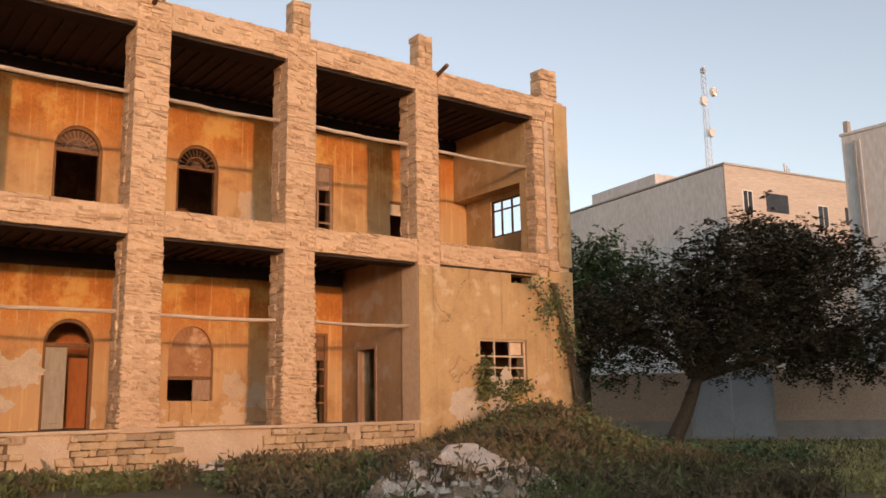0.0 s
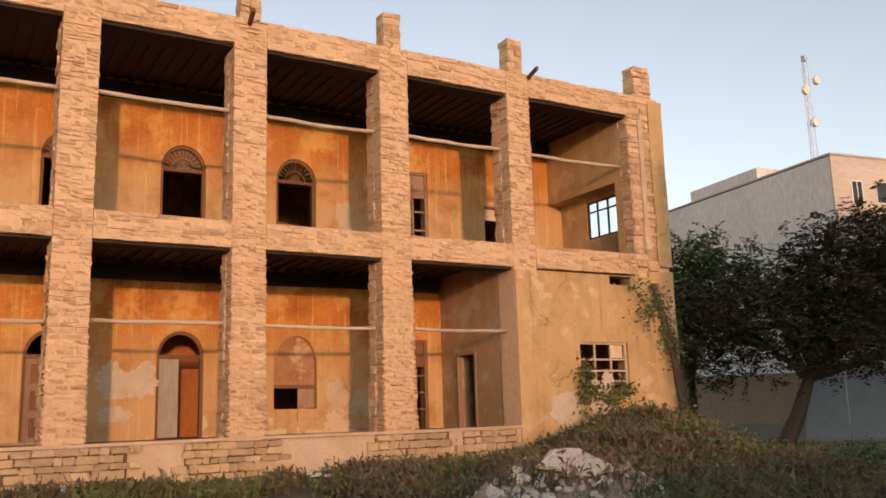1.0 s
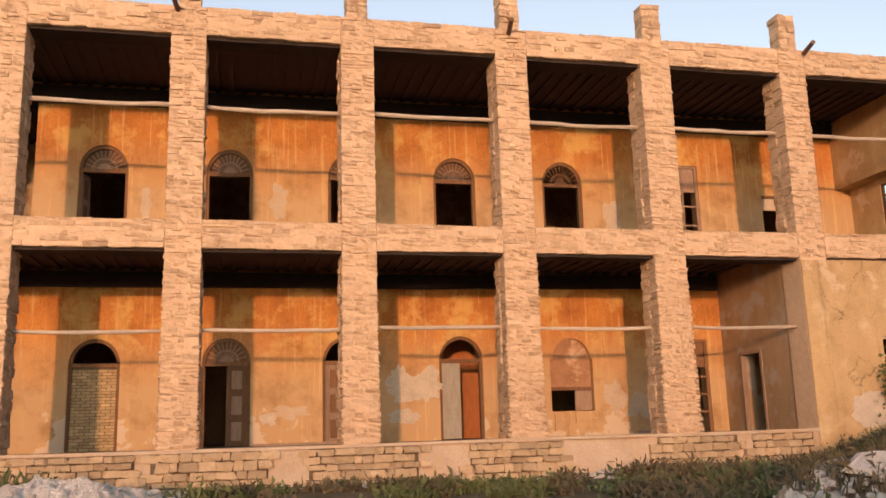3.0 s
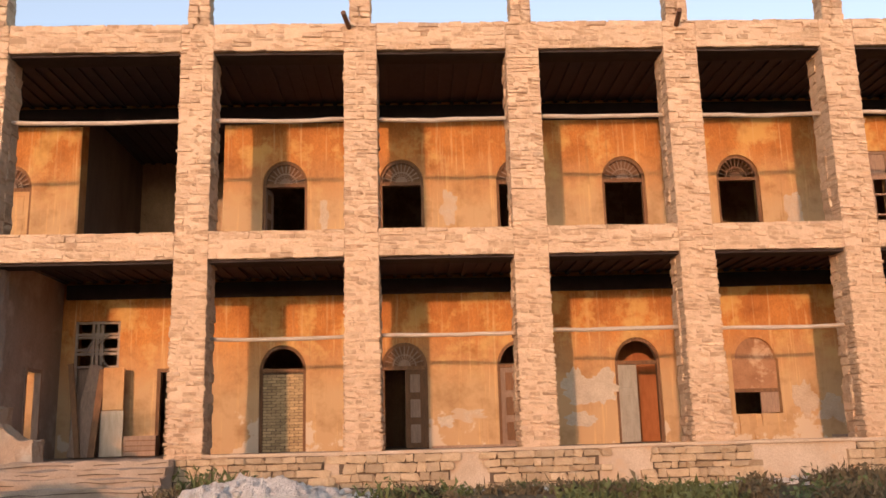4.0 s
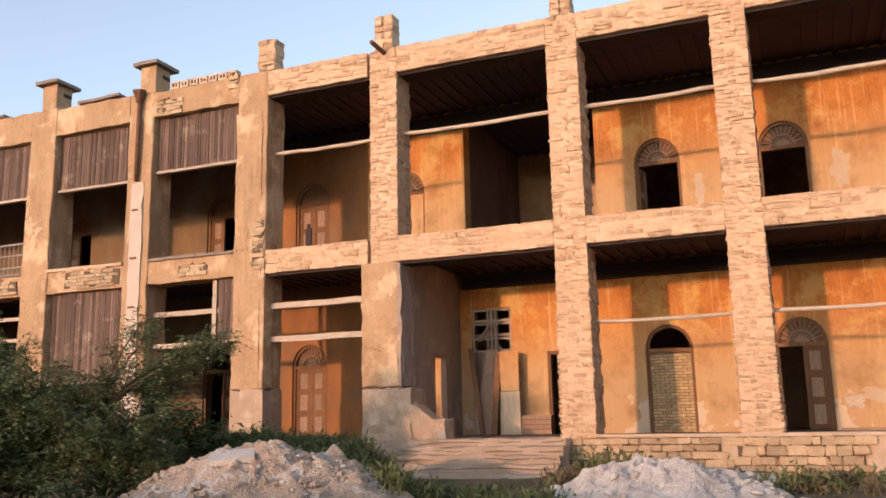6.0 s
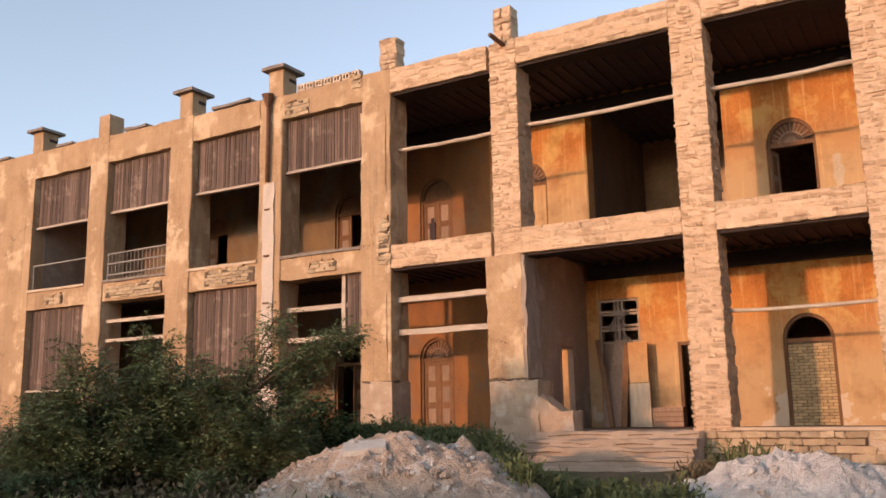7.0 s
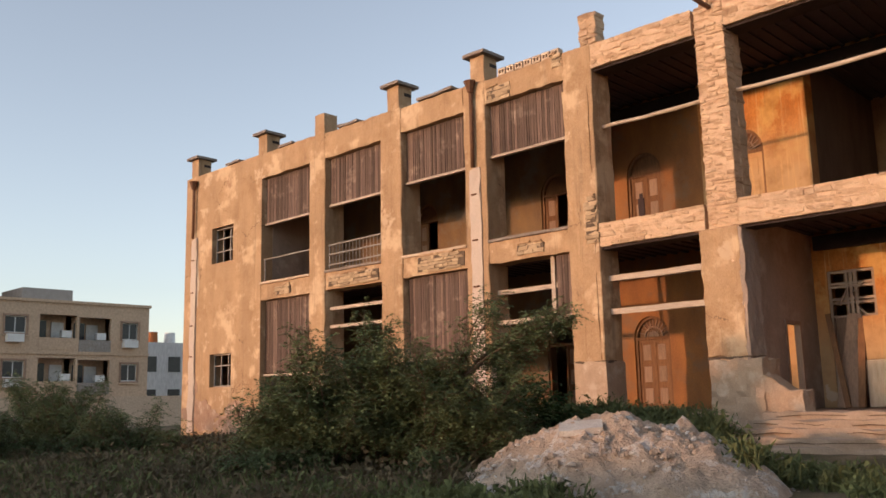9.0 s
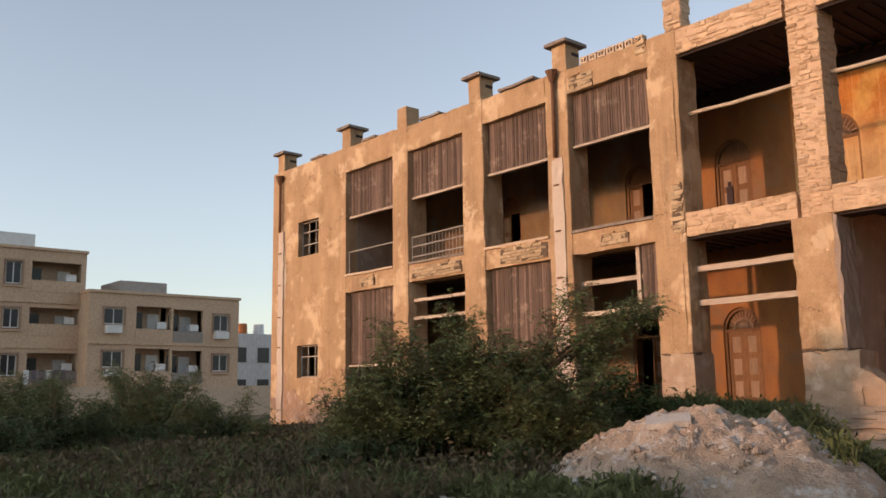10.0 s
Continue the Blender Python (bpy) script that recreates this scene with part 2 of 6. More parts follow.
EARTH = mat("rubbly_earth", (0.42, 0.325, 0.235), tint=(0.22, 0.165, 0.115), scale=3.5, fine=30, bump=1.0, bump_size=0.06, stain=(0.66, 0.60, 0.53), stain_scale=4, stain_edge=(0.54, 0.60))
ROCK = mat("white_rubble", (0.62, 0.58, 0.52), tint=(0.45, 0.39, 0.33), scale=4, fine=45, bump=0.6, jitter=0.18)
SOIL = mat("dry_soil_and_grass", (0.23, 0.175, 0.11), tint=(0.085, 0.082, 0.040), scale=0.9, fine=22, bump=0.9, bump_size=0.08, stain=(0.10, 0.095, 0.048), stain_scale=0.35)
LEAFG = mat("green_leaves", (0.060, 0.105, 0.030), rough=0.7, tint=(0.035, 0.060, 0.020), scale=2, fine=12, bump=0.0)
LEAFD = mat("dusky_leaves", (0.062, 0.058, 0.032), rough=0.75, tint=(0.092, 0.052, 0.032), scale=1.2, fine=12, bump=0.0)
LEAFB = mat("feathery_leaves", (0.125, 0.165, 0.072), rough=0.8, tint=(0.074, 0.096, 0.044), scale=1.4, fine=12, bump=0.0)
WEEDG = mat("weed_green", (0.135, 0.155, 0.058), rough=0.8, tint=(0.075, 0.085, 0.034), scale=1.3, fine=12, bump=0.0)
GRASSY = mat("yellow_grass", (0.42, 0.37, 0.165), rough=0.85, tint=(0.24, 0.235, 0.095), scale=0.7, fine=12, bump=0.0)
WEEDB = mat("weed_dry", (0.165, 0.127, 0.072), rough=0.85, tint=(0.070, 0.060, 0.034), scale=1.3, fine=12, bump=0.0)
BARK = mat("bark", (0.16, 0.115, 0.075), tint=(0.09, 0.065, 0.045), scale=6, fine=40, bump=0.8, stretch=(4, 4, 0.8))
FARW = mat("white_render", (0.62, 0.60, 0.58), tint=(0.52, 0.49, 0.47), scale=0.25, fine=6, bump=0.1, stretch=(1, 1, 0.3))
FARS = mat("stone_cladding", (0.50, 0.43, 0.37), tint=(0.42, 0.35, 0.30), scale=0.3, fine=4, bump=0.1, stretch=(0.4, 0.4, 4))
FARB = mat("tan_render", (0.56, 0.41, 0.285), tint=(0.47, 0.34, 0.235), scale=0.3, fine=6, bump=0.1)
YARDW = mat("yard_wall_render", (0.58, 0.435, 0.315), tint=(0.47, 0.35, 0.25), scale=0.6, fine=12, bump=0.2)
GATEM = mat("pale_blue_gate_paint", (0.46, 0.50, 0.53), rough=0.6, tint=(0.40, 0.42, 0.44), scale=1.5, fine=20, bump=0.05)
KERB = mat("grey_kerb", (0.40, 0.36, 0.33), tint=(0.31, 0.28, 0.25), scale=2, fine=30)
PIPEW = mat("galvanised_steel", (0.55, 0.56, 0.58), rough=0.5, metal=0.4, tint=(0.45, 0.45, 0.46), scale=2, fine=20)
PLAST = mat("white_plastic", (0.72, 0.72, 0.70), rough=0.5, tint=(0.6, 0.6, 0.58), scale=3, fine=20, bump=0.05)
CLOTH = mat("dark_laundry", (0.12, 0.10, 0.12), tint=(0.3, 0.25, 0.25), scale=3, fine=30)

GLASS = bpy.data.materials.new("dusty_glass")
GLASS.use_nodes = True
gb = GLASS.node_tree.nodes["Principled BSDF"]
gb.inputs["Base Color"].default_value = (0.9, 0.93, 0.95, 1)
gb.inputs["Transmission Weight"].default_value, gb.inputs["Roughness"].default_value, gb.inputs["IOR"].default_value = 1.0, 0.08, 1.1
DARKG = mat("dark_window_glass", (0.03, 0.035, 0.04), rough=0.15, tint=(0.05, 0.05, 0.055), scale=0.8, fine=5, bump=0.0)


# mesh helpers
def mesh_object(name, bm, material, smooth=False):
    me = bpy.data.meshes.new(name)
    bm.to_mesh(me)
    bm.free()
    me.materials.append(material)
    if smooth:
        for p in me.polygons:
            p.use_smooth = True
    return new(name, me)


def part(name, bm, material, parent, label="", smooth=False):
    ob = mesh_object(name, bm, material, smooth)
    ob.parent = parent
    if label:
        ob["label"] = label
    return ob


def thing(name, label, category, at=(0, 0, 0), group="", kind=""):
    ob = new(name)
    ob.location = at
    return tagged(ob, label, category, group, kind)


def box(bm, x0, x1, y0, y1, z0, z1, bevel=0.0, rot=0.0):
    r = bmesh.ops.create_cube(bm, size=1.0)
    bmesh.ops.scale(bm, vec=(x1 - x0, y1 - y0, z1 - z0), verts=r["verts"])
    if rot:
        bmesh.ops.rotate(bm, verts=r["verts"], cent=(0, 0, 0), matrix=Matrix.Rotation(rot, 3, "Z"))
    bmesh.ops.translate(bm, vec=((x0 + x1) / 2, (y0 + y1) / 2, (z0 + z1) / 2), verts=r["verts"])
    if bevel:
        bmesh.ops.bevel(bm, geom=list({e for v in r["verts"] for e in v.link_edges}), offset=bevel, segments=1, affect="EDGES")
    return bm


def boxed(*a, **k):
    return box(bmesh.new(), *a, **k)


def tube(bm, pts, radii, seg=8):
    """A tapered tube along points."""
    rings = []
    for i, p in enumerate(pts):
        p = Vector(p)
        d = (Vector(pts[min(i + 1, len(pts) - 1)]) - Vector(pts[max(i - 1, 0)])).normalized()
        u = d.orthogonal().normalized()
        w = d.cross(u)
        rings.append([bm.verts.new(p + radii[i] * (math.cos(6.2832 * k / seg) * u + math.sin(6.2832 * k / seg) * w)) for k in range(seg)])
    for a, b in zip(rings, rings[1:]):
        for k in range(seg):
            bm.faces.new((a[k], a[(k + 1) % seg], b[(k + 1) % seg], b[k]))
    bm.faces.new(rings[0][::-1])
    bm.faces.new(rings[-1])
    return bm


def rough_edges(bm, cuts, amp, seed=0.0, freq=3.0):
    """Cuts a mesh finer and wears its corners with noise."""
    bmesh.ops.subdivide_edges(bm, edges=bm.edges[:], cuts=cuts, use_grid_fill=True)
    for v in bm.verts:
        v.co += amp * Vector(noise.noise_vector(v.co * freq + Vector((seed, seed * 1.7, -seed))))
    return bm


def arch_points(xa, xb, zs, rise, n=14):
    c, r = (xa + xb) / 2, (xb - xa) / 2
    return [(c - r * math.cos(math.pi * i / n), zs + rise * math.sin(math.pi * i / n)) for i in range(n + 1)]


def pierced_wall(bm, along, face, thick, a0, a1, z0, z1, openings):
    """A wall of some thickness with openings through it. along: 'x' or 'y'; face: its other coordinate; openings: (a, b, sill, head, rise of arch)."""
    def P(a, z, d):
        return bm.verts.new((a, face + d, z) if along == "x" else (face + d, a, z))

    def quad(p, d):
        bm.faces.new([P(a, z, d) for a, z in p])

    def span(p, q):
        bm.faces.new([P(*p, 0), P(*q, 0), P(*q, thick), P(*p, thick)])

    edge = a0
    for xa, xb, sill, head, rise in sorted(openings):
        curve = arch_points(xa, xb, head, rise) if rise else [(xa, head), (xb, head)]
        for d in (0, thick):
            if xa > edge:
                quad([(edge, z0), (xa, z0), (xa, z1), (edge, z1)], d)
            if sill > z0:
                quad([(xa, z0), (xb, z0), (xb, sill), (xa, sill)], d)
            for p, q in zip(curve, curve[1:]):
                quad([p, q, (q[0], z1), (p[0], z1)], d)
        for p, q in zip(curve, curve[1:]):
            span(p, q)
        span((xa, sill), (xa, head))
        span((xb, sill), (xb, head))
        if sill > z0:
            span((xa, sill), (xb, sill))
        edge = xb
    for d in (0, thick):
        if a1 > edge:
            quad([(edge, z0), (a1, z0), (a1, z1), (edge, z1)], d)
    span((a0, z1), (a1, z1))
    span((a0, z0), (a0, z1))
    span((a1, z0), (a1, z1))
    return bm


rng = random.Random(7)


def stone_mesh(i, jag, m=None):
    bm = bmesh.new()
    bmesh.ops.create_cube(bm, size=1.0)
    bmesh.ops.bevel(bm, geom=bm.edges[:], offset=0.05 + 0.02 * (i % 3), segments=1, affect="EDGES")
    for v in bm.verts:
        v.co += Vector([rng.uniform(-jag, jag) for _ in range(3)])
    me = bpy.data.meshes.new("stone")
    bm.to_mesh(me)
    bm.free()
    me.materials.append(m or STONE)
    return me


STONES = [stone_mesh(i, 0.075) for i in range(24)]
PLINTHSTONES = [stone_mesh(i, 0.13, PLINTHSTONE) for i in range(12)]


def stone(parent, x0, x1, y0, y1, z0, z1, name="stone", meshes=None):
    ob = new(name, rng.choice(meshes or STONES))
    ob.location = ((x0 + x1) / 2, (y0 + y1) / 2, (z0 + z1) / 2)
    ob.scale = (x1 - x0, y1 - y0, z1 - z0)
    ob.rotation_euler = (rng.uniform(-0.03, 0.03), rng.uniform(-0.03, 0.03), rng.uniform(-0.03, 0.03))
    ob.parent = parent
    return ob


def cut(a, b, mean, spread=0.35):
    """Splits a..b into uneven lengths of about mean."""
    n = max(1, round((b - a) / mean))
    w = [1 + rng.uniform(-spread, spread) for _ in range(n)]
    out, s = [a], a
    for k in w:
        s += k * (b - a) / sum(w)
        out.append(s)
    return list(zip(out, out[1:]))


# levels and bays of the old house: facade on y = 0
FLOOR, MID0, MID1, TOP0, TOP1 = 1.17, 5.18, 5.78, 9.8, 10.45
BACK, REAR = 3.85, 9.0
LEFT, RIGHT = -38.1, 12.4
# rough stone columns: x of both edges below and above
COLUMNS = [(-15.5, -14.62, -15.32, -14.6), (-10.98, -10.18, -10.92, -10.2), (-7.43, -6.62, -7.39, -6.66), (-3.88, -3.04, -3.83, -3.09),
           (-0.36, 0.52, -0.31, 0.45), (3.2, 4.12, 3.25, 4.03), (6.95, 7.7, 6.95, 7.68)]
PLASTER_COLUMNS = [(-19.1, -18.22), (-22.66, -21.84), (-26.25, -25.3), (-29.9, -29.05)]


# ground: one sheet to the horizon, rising a little towards the house
def smooth(e0, e1, v):
    t = min(1, max(0, (v - e0) / (e1 - e0)))
    return t * t * (3 - 2 * t)


HEAPS = [(9.9, -1.7, 2.3, 2.3, 1.02), (7.4, -4.4, 2.2, 1.8, 0.30), (-17.0, -1.6, 3.2, 1.2, 0.55), (-9.3, -2.2, 2.6, 1.2, 0.22)]


def ground_z(x, y):
    z = 0.42 * smooth(-13, -1.0, y) * (1 - smooth(6.5, 12.0, x)) * (1 - 0.55 * smooth(-22, -32, x))
    for hx, hy, rx, ry, h in HEAPS:
        d = ((x - hx) / rx) ** 2 + ((y - hy) / ry) ** 2
        z += h * math.exp(-1.6 * d)
    near = 1 - smooth(40, 70, math.hypot(x + 6, y))
    return z + near * (0.10 * noise.noise((x * 0.35, y * 0.35, 0)) + 0.05 * noise.noise((x * 1.3, y * 1.3, 3)))


def lines(a, b, step, far):
    v = list(np.arange(a, b + 0.01, step))
    return [a - k for k in far[::-1]] + v + [b + k for k in far]


gx = lines(-44, 40, 0.5, [4, 12, 40, 120, 400, 1500])
gy = lines(-22, 16, 0.5, [4, 12, 40, 120, 400, 1500])
me = bpy.data.meshes.new("ground")
me.from_pydata([(x, y, ground_z(x, y)) for y in gy for x in gx], [],
               [(j * len(gx) + i, j * len(gx) + i + 1, (j + 1) * len(gx) + i + 1, (j + 1) * len(gx) + i) for j in range(len(gy) - 1) for i in range(len(gx) - 1)])
me.materials.append(SOIL)
for p in me.polygons:
    p.use_smooth = True
tagged(new("ground", me), "dry brown soil with patches of grass", "ground", kind="structure")

# unseen plain walls added behind the camera to shade the ground and far yard
tagged(mesh_object("wall_south", boxed(-90, 3.5, -30.4, -30, -0.3, 2.95), YARDW), "plain rendered wall, unseen, added to shade the yard ground", "wall", kind="structure")
tagged(mesh_object("wall_south_high", boxed(3.5, 40, -36, -30, -0.3, 11.5), YARDW), "plain tall rendered wall, unseen, added to shade the far yard", "wall", kind="structure")


def structure(name, bm, material, label, category):
    return tagged(mesh_object(name, bm, material), label, category, kind="structure")


# floors, roof and ceilings
structure("floor_ground", boxed(LEFT + 0.3, 6.9, 0.45, REAR, 0.2, FLOOR), LOW_BOUNCE, "dusty worn veranda floor, darkened to cut bounced light", "floor")
structure("floor_upper", boxed(LEFT + 0.3, RIGHT - 0.3, 0.62, REAR, 5.5, 5.75), LOW_BOUNCE, "dusty upper floor slab, darkened to cut bounced light", "floor")
structure("roof", boxed(LEFT + 0.3, RIGHT - 0.3, 0.62, REAR, 10.12, 10.38), CONC, "flat mud and concrete roof", "roof")


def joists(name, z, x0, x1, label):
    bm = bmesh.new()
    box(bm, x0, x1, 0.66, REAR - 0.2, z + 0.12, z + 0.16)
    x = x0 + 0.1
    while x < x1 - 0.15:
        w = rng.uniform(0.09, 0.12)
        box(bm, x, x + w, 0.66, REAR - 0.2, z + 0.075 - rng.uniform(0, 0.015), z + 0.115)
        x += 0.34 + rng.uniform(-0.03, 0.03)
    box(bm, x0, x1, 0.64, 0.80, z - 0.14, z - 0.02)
    return structure(name, bm, SHADE_BLACK, label, "ceiling")


joists("ceiling_upper", 9.94, LEFT + 0.4, RIGHT - 0.4, "dark timber joist ceiling, blackened further for its shade")
joists("ceiling_ground", 5.33, LEFT + 0.4, 11.9, "dark timber joist ceiling over the ground floor, blackened further for its shade")

# back walls with their doorways
HALF = 0.57
UP_DOORS = [-28.1, -25.3, -22.35, -19.17, -16.15, -9.18, -6.2, -3.18, -0.42, 2.6]
LOW_DOORS = [-28.3, -25.3, -22.34, -19.23, -9.19, -6.2, -3.33, -0.39]
up = [(c - HALF, c + HALF, 5.75, 7.87, 0.64) for c in UP_DOORS] + [(5.75, 6.68, 5.75, 8.55, 0), (8.65, 9.6, 5.75, 7.75, 0), (-14.38, -10.75, 5.75, 9.75, 0)]
low = [(c - HALF, c + HALF, FLOOR, 3.14, 0.62) for c in LOW_DOORS] + [(1.99, 3.17, 1.8, 3.14, 0.62), (5.6, 6.53, FLOOR, 3.63, 0), (-12.24, -11.25, FLOOR, 3.25, 0), (-14.28, -13.18, FLOOR, 4.45, 0)]
# towards the west the wall colour itself carries part of the veranda's shade
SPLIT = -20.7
for name, x0, x1, m, words in (("west", LEFT + 0.4, SPLIT, DIRTY_DIM, "dirty, shade-darkened brown"), ("middle", SPLIT, -17.35, SHADE_OCHRE, "shade-darkened ochre"), ("east", -17.35, 12.0, OCHRE, "bright ochre")):
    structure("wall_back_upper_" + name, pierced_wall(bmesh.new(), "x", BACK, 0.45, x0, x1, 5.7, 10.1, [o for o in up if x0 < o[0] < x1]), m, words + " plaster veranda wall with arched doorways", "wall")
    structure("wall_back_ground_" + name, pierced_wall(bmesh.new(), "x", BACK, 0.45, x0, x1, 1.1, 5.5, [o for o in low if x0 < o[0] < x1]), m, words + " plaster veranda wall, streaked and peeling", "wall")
# ragged timber plates, dark strips that deepen the beams' shadow band on the wall
structure("wall_plate_upper", rough_edges(boxed(LEFT + 0.5, 11.5, BACK - 0.16, BACK - 0.004, 9.52, 9.93), 7, 0.03, 1), DARKW, "ragged timber wall plate, a dark strip deepening the shade under the ceiling", "trim")
structure("wall_plate_ground", rough_edges(boxed(-14.5, 6.9, BACK - 0.16, BACK - 0.004, 4.98, 5.34), 7, 0.03, 2), DARKW, "ragged timber wall plate, a dark strip deepening the shade under the ceiling", "trim")
# outer walls that close the rooms
structure("wall_rear", boxed(LEFT + 0.05, RIGHT - 0.05, REAR, REAR + 0.4, 0, 10.4), BEIGE, "plain rendered rear wall", "wall")
structure("wall_west", boxed(LEFT, LEFT + 0.45, 0.5, REAR, 0, 10.45), BEIGE, "worn beige plaster end wall", "wall")
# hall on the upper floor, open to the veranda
structure("wall_hall_west", boxed(-14.85, -14.4, 4.31, REAR - 0.02, 5.76, 10.1), DARKP, "bare plaster hall wall, coloured dark for the unlit hall", "wall")
structure("wall_hall_east", boxed(-10.75, -10.35, 4.31, REAR - 0.02, 5.76, 10.1), DARKP, "bare plaster hall wall, coloured dark for the unlit hall", "wall")
# side walls of the verandas
structure("wall_porch_west", pierced_wall(bmesh.new(), "y", -14.72, 0.12, 0.76, BACK - 0.003, FLOOR, 5.5, [(1.91, 2.78, FLOOR, 3.2, 0)]), GREYP, "grey-brown plaster porch wall with a doorway", "wall")
structure("wall_porch_east", pierced_wall(bmesh.new(), "y", 6.99, 0.4, 0.76, BACK - 0.003, FLOOR - 0.05, 5.5, [(1.99, 3.01, FLOOR, 3.2, 0)]), STAINP, "stained plaster porch wall with a doorway", "wall")
structure("wall_bay_west", boxed(-33.2, -32.75, 0.5, BACK - 0.003, 1.1, 9.9), GREYP, "grey plaster wall closing the veranda", "wall")
# east end wall, with a recess and a window on the upper floor
bm = bmesh.new()
pierced_wall(bm, "y", 11.6, 0.15, 0.35, REAR, 5.75, 10.4, [(1.19, 2.6, 6.66, 7.82, 0)])
box(bm, 11.1, 11.596, 0.4, BACK - 0.003, 7.98, 10.1)
box(bm, 11.1, 11.596, 0.4, 0.67, 5.76, 7.976)
structure("wall_east_upper", bm, TANP, "beige plaster end wall with a window recess", "wall")
structure("wall_east_ground", boxed(11.9, 12.35, 0.35, REAR, 0, 5.74), BEIGE, "beige plaster end wall", "wall")
# closed front of the east room
bm = pierced_wall(bmesh.new(), "x", -0.04, 0.42, 6.97, 11.6, 0.2, 4.6, [(8.91, 10.54, 2.05, 3.3, 0)])
pierced_wall(bm, "x", -0.04, 0.42, 6.97, 11.6, 4.6, 5.12, [(10.05, 10.8, 4.86, 5.1, 0)])
structure("wall_east_front", bm, TANP, "cracked beige plaster wall under the balcony", "wall")
# west front: plain wall with two windows
def stack_front(name, x0, x1, holes, label):
    """A front wall in storeys, each pierced by its own window."""
    bm = bmesh.new()
    levels = [0.0, 5.2, 10.66]
    for (a, b), hole in zip(zip(levels, levels[1:]), holes):
        pierced_wall(bm, "x", 0.0, 0.5, x0, x1, a, b, [hole])
    return structure(name, bm, BEIGE, label, "wall")


stack_front("wall_west_front", LEFT, -32.77, [(-36.1, -34.62, 2.2, 3.44, 0), (-36.1, -34.62, 6.92, 8.32, 0)], "weathered beige plaster front wall with windows")

def plaster_patch(parent, cx, cz, rx, rz, y, m, seed, label="", n=44, depth=0.03):
    """A flake-edged patch lying on a wall that faces -y."""
    bm = bmesh.new()
    ring = []
    for k in range(n):
        t = 6.2832 * k / n
        q = 1 + 0.55 * noise.fractal((math.cos(t) * 1.5 + seed, math.sin(t) * 1.5, seed * 0.7), 0.9, 2.0, 5)
        ring.append((cx + rx * q * math.cos(t), cz + rz * q * math.sin(t)))
    mid = bm.verts.new((cx, y, cz))
    f = [bm.verts.new((x, y, z)) for x, z in ring]
    b = [bm.verts.new((x, y + depth, z)) for x, z in ring]
    for k in range(n):
        bm.faces.new((mid, f[k], f[(k + 1) % n]))
        bm.faces.new((f[k], b[k], b[(k + 1) % n], f[(k + 1) % n]))
    return part("patch", bm, m, parent, label)


def bare_masonry(parent, x0, x1, z0, z1, y):
    """Rows of small stones bared in the plaster, ragged at both ends, with deep shadowed joints."""
    part("joint", rough_edges(boxed(x0 + 0.06, x1 - 0.06, y - 0.004, y + 0.1, z0 + 0.03, z1 - 0.03), 5, 0.03, x0, 5.0), JOINT_AND_SHADE, parent)
    for za, zb in cut(z0, z1, 0.105, 0.35):
        in0, in1 = (rng.uniform(0, 0.16) * (x1 - x0) for _ in range(2))
        for xa, xb in cut(x0 + in0, x1 - in1, 0.27, 0.5):
            stone(parent, xa + 0.008, xb - 0.008, y - rng.uniform(0.0, 0.05), y + 0.1, za + 0.006, zb - 0.006, "stone", PLINTHSTONES)
    for k in range(3):
        xa = x0 + (x1 - x0) * rng.uniform(0, 0.7)
        part("plaster_lip", rough_edges(boxed(xa, xa + (x1 - x0) * 0.3, y - 0.045, y + 0.05, z1 - 0.01, z1 + 0.05), 6, 0.035, xa, 5.0), BEIGE, parent)


# plaster columns of the west wing with their floor bands
group = "plaster columns of the west wing"
for (a, b), crest in zip(PLASTER_COLUMNS, (10.47, 10.5, 10.56, 10.62)):
    col = thing("column", "tall beige plaster column, chipped at the edges", "column", group=group, kind="structure")
    part("shaft", rough_edges(boxed(a, b, -0.02, 0.8, 0.1, crest, 0.02), 24, 0.035, a, 4.0), BEIGE, col)
    part("base", rough_edges(boxed(a - 0.03, b + 0.03, -0.06, 0.8, 0.1, rng.uniform(2.3, 2.6)), 3, 0.03, a + 5), FOOTP, col, "crumbled pale render at the foot")
    part("crack", rough_edges(boxed(a - 0.02, b + 0.02, -0.045, 0.5, 2.36, 2.41), 14, 0.05, a + 2, 3.0), JOINT_AND_SHADE, col)
BAYS_W = [(-32.77, -29.9), (-29.05, -26.25), (-25.3, -22.66), (-21.84, -19.1)]
for i, (a, b) in enumerate(BAYS_W):
    band = thing("floor_band", "broken plaster band between the storeys", "beam", kind="structure")
    part("band", rough_edges(boxed(a, b, 0.02, 0.62, 5.2, 5.78), 12, 0.03, a), BEIGE, band)
    part("ledge", rough_edges(boxed(a, b, -0.05, 0.3, 5.784, 5.86), 3, 0.02, a), CONC if i % 2 else PALEP, band)
    bare_masonry(band, *((-31.9, -30.9, 5.3, 5.62), (-28.9, -26.35, 5.26, 5.66), (-24.7, -22.7, 5.26, 5.74), (-20.9, -19.9, 5.3, 5.6))[i], -0.01)
    head = thing("parapet_beam", "weathered plaster beam under the roof edge", "beam", kind="structure")
    part("beam", rough_edges(boxed(a, b, 0.0, 0.62, (9.72, 9.70, 9.74, 9.76)[i], (10.64, 10.58, 10.52, 10.46)[i]), 14, 0.035, a + 2), BEIGE, head)
    if i == 3:
        bare_masonry(head, a + 0.05, a + 1.0, 9.75, 10.2, -0.02)
        bare_masonry(head, b - 0.35, b, 10.15, 10.5, -0.02)
corner = thing("bare_corner", "bare stones where the plaster corner broke away", "stonework", kind="structure")
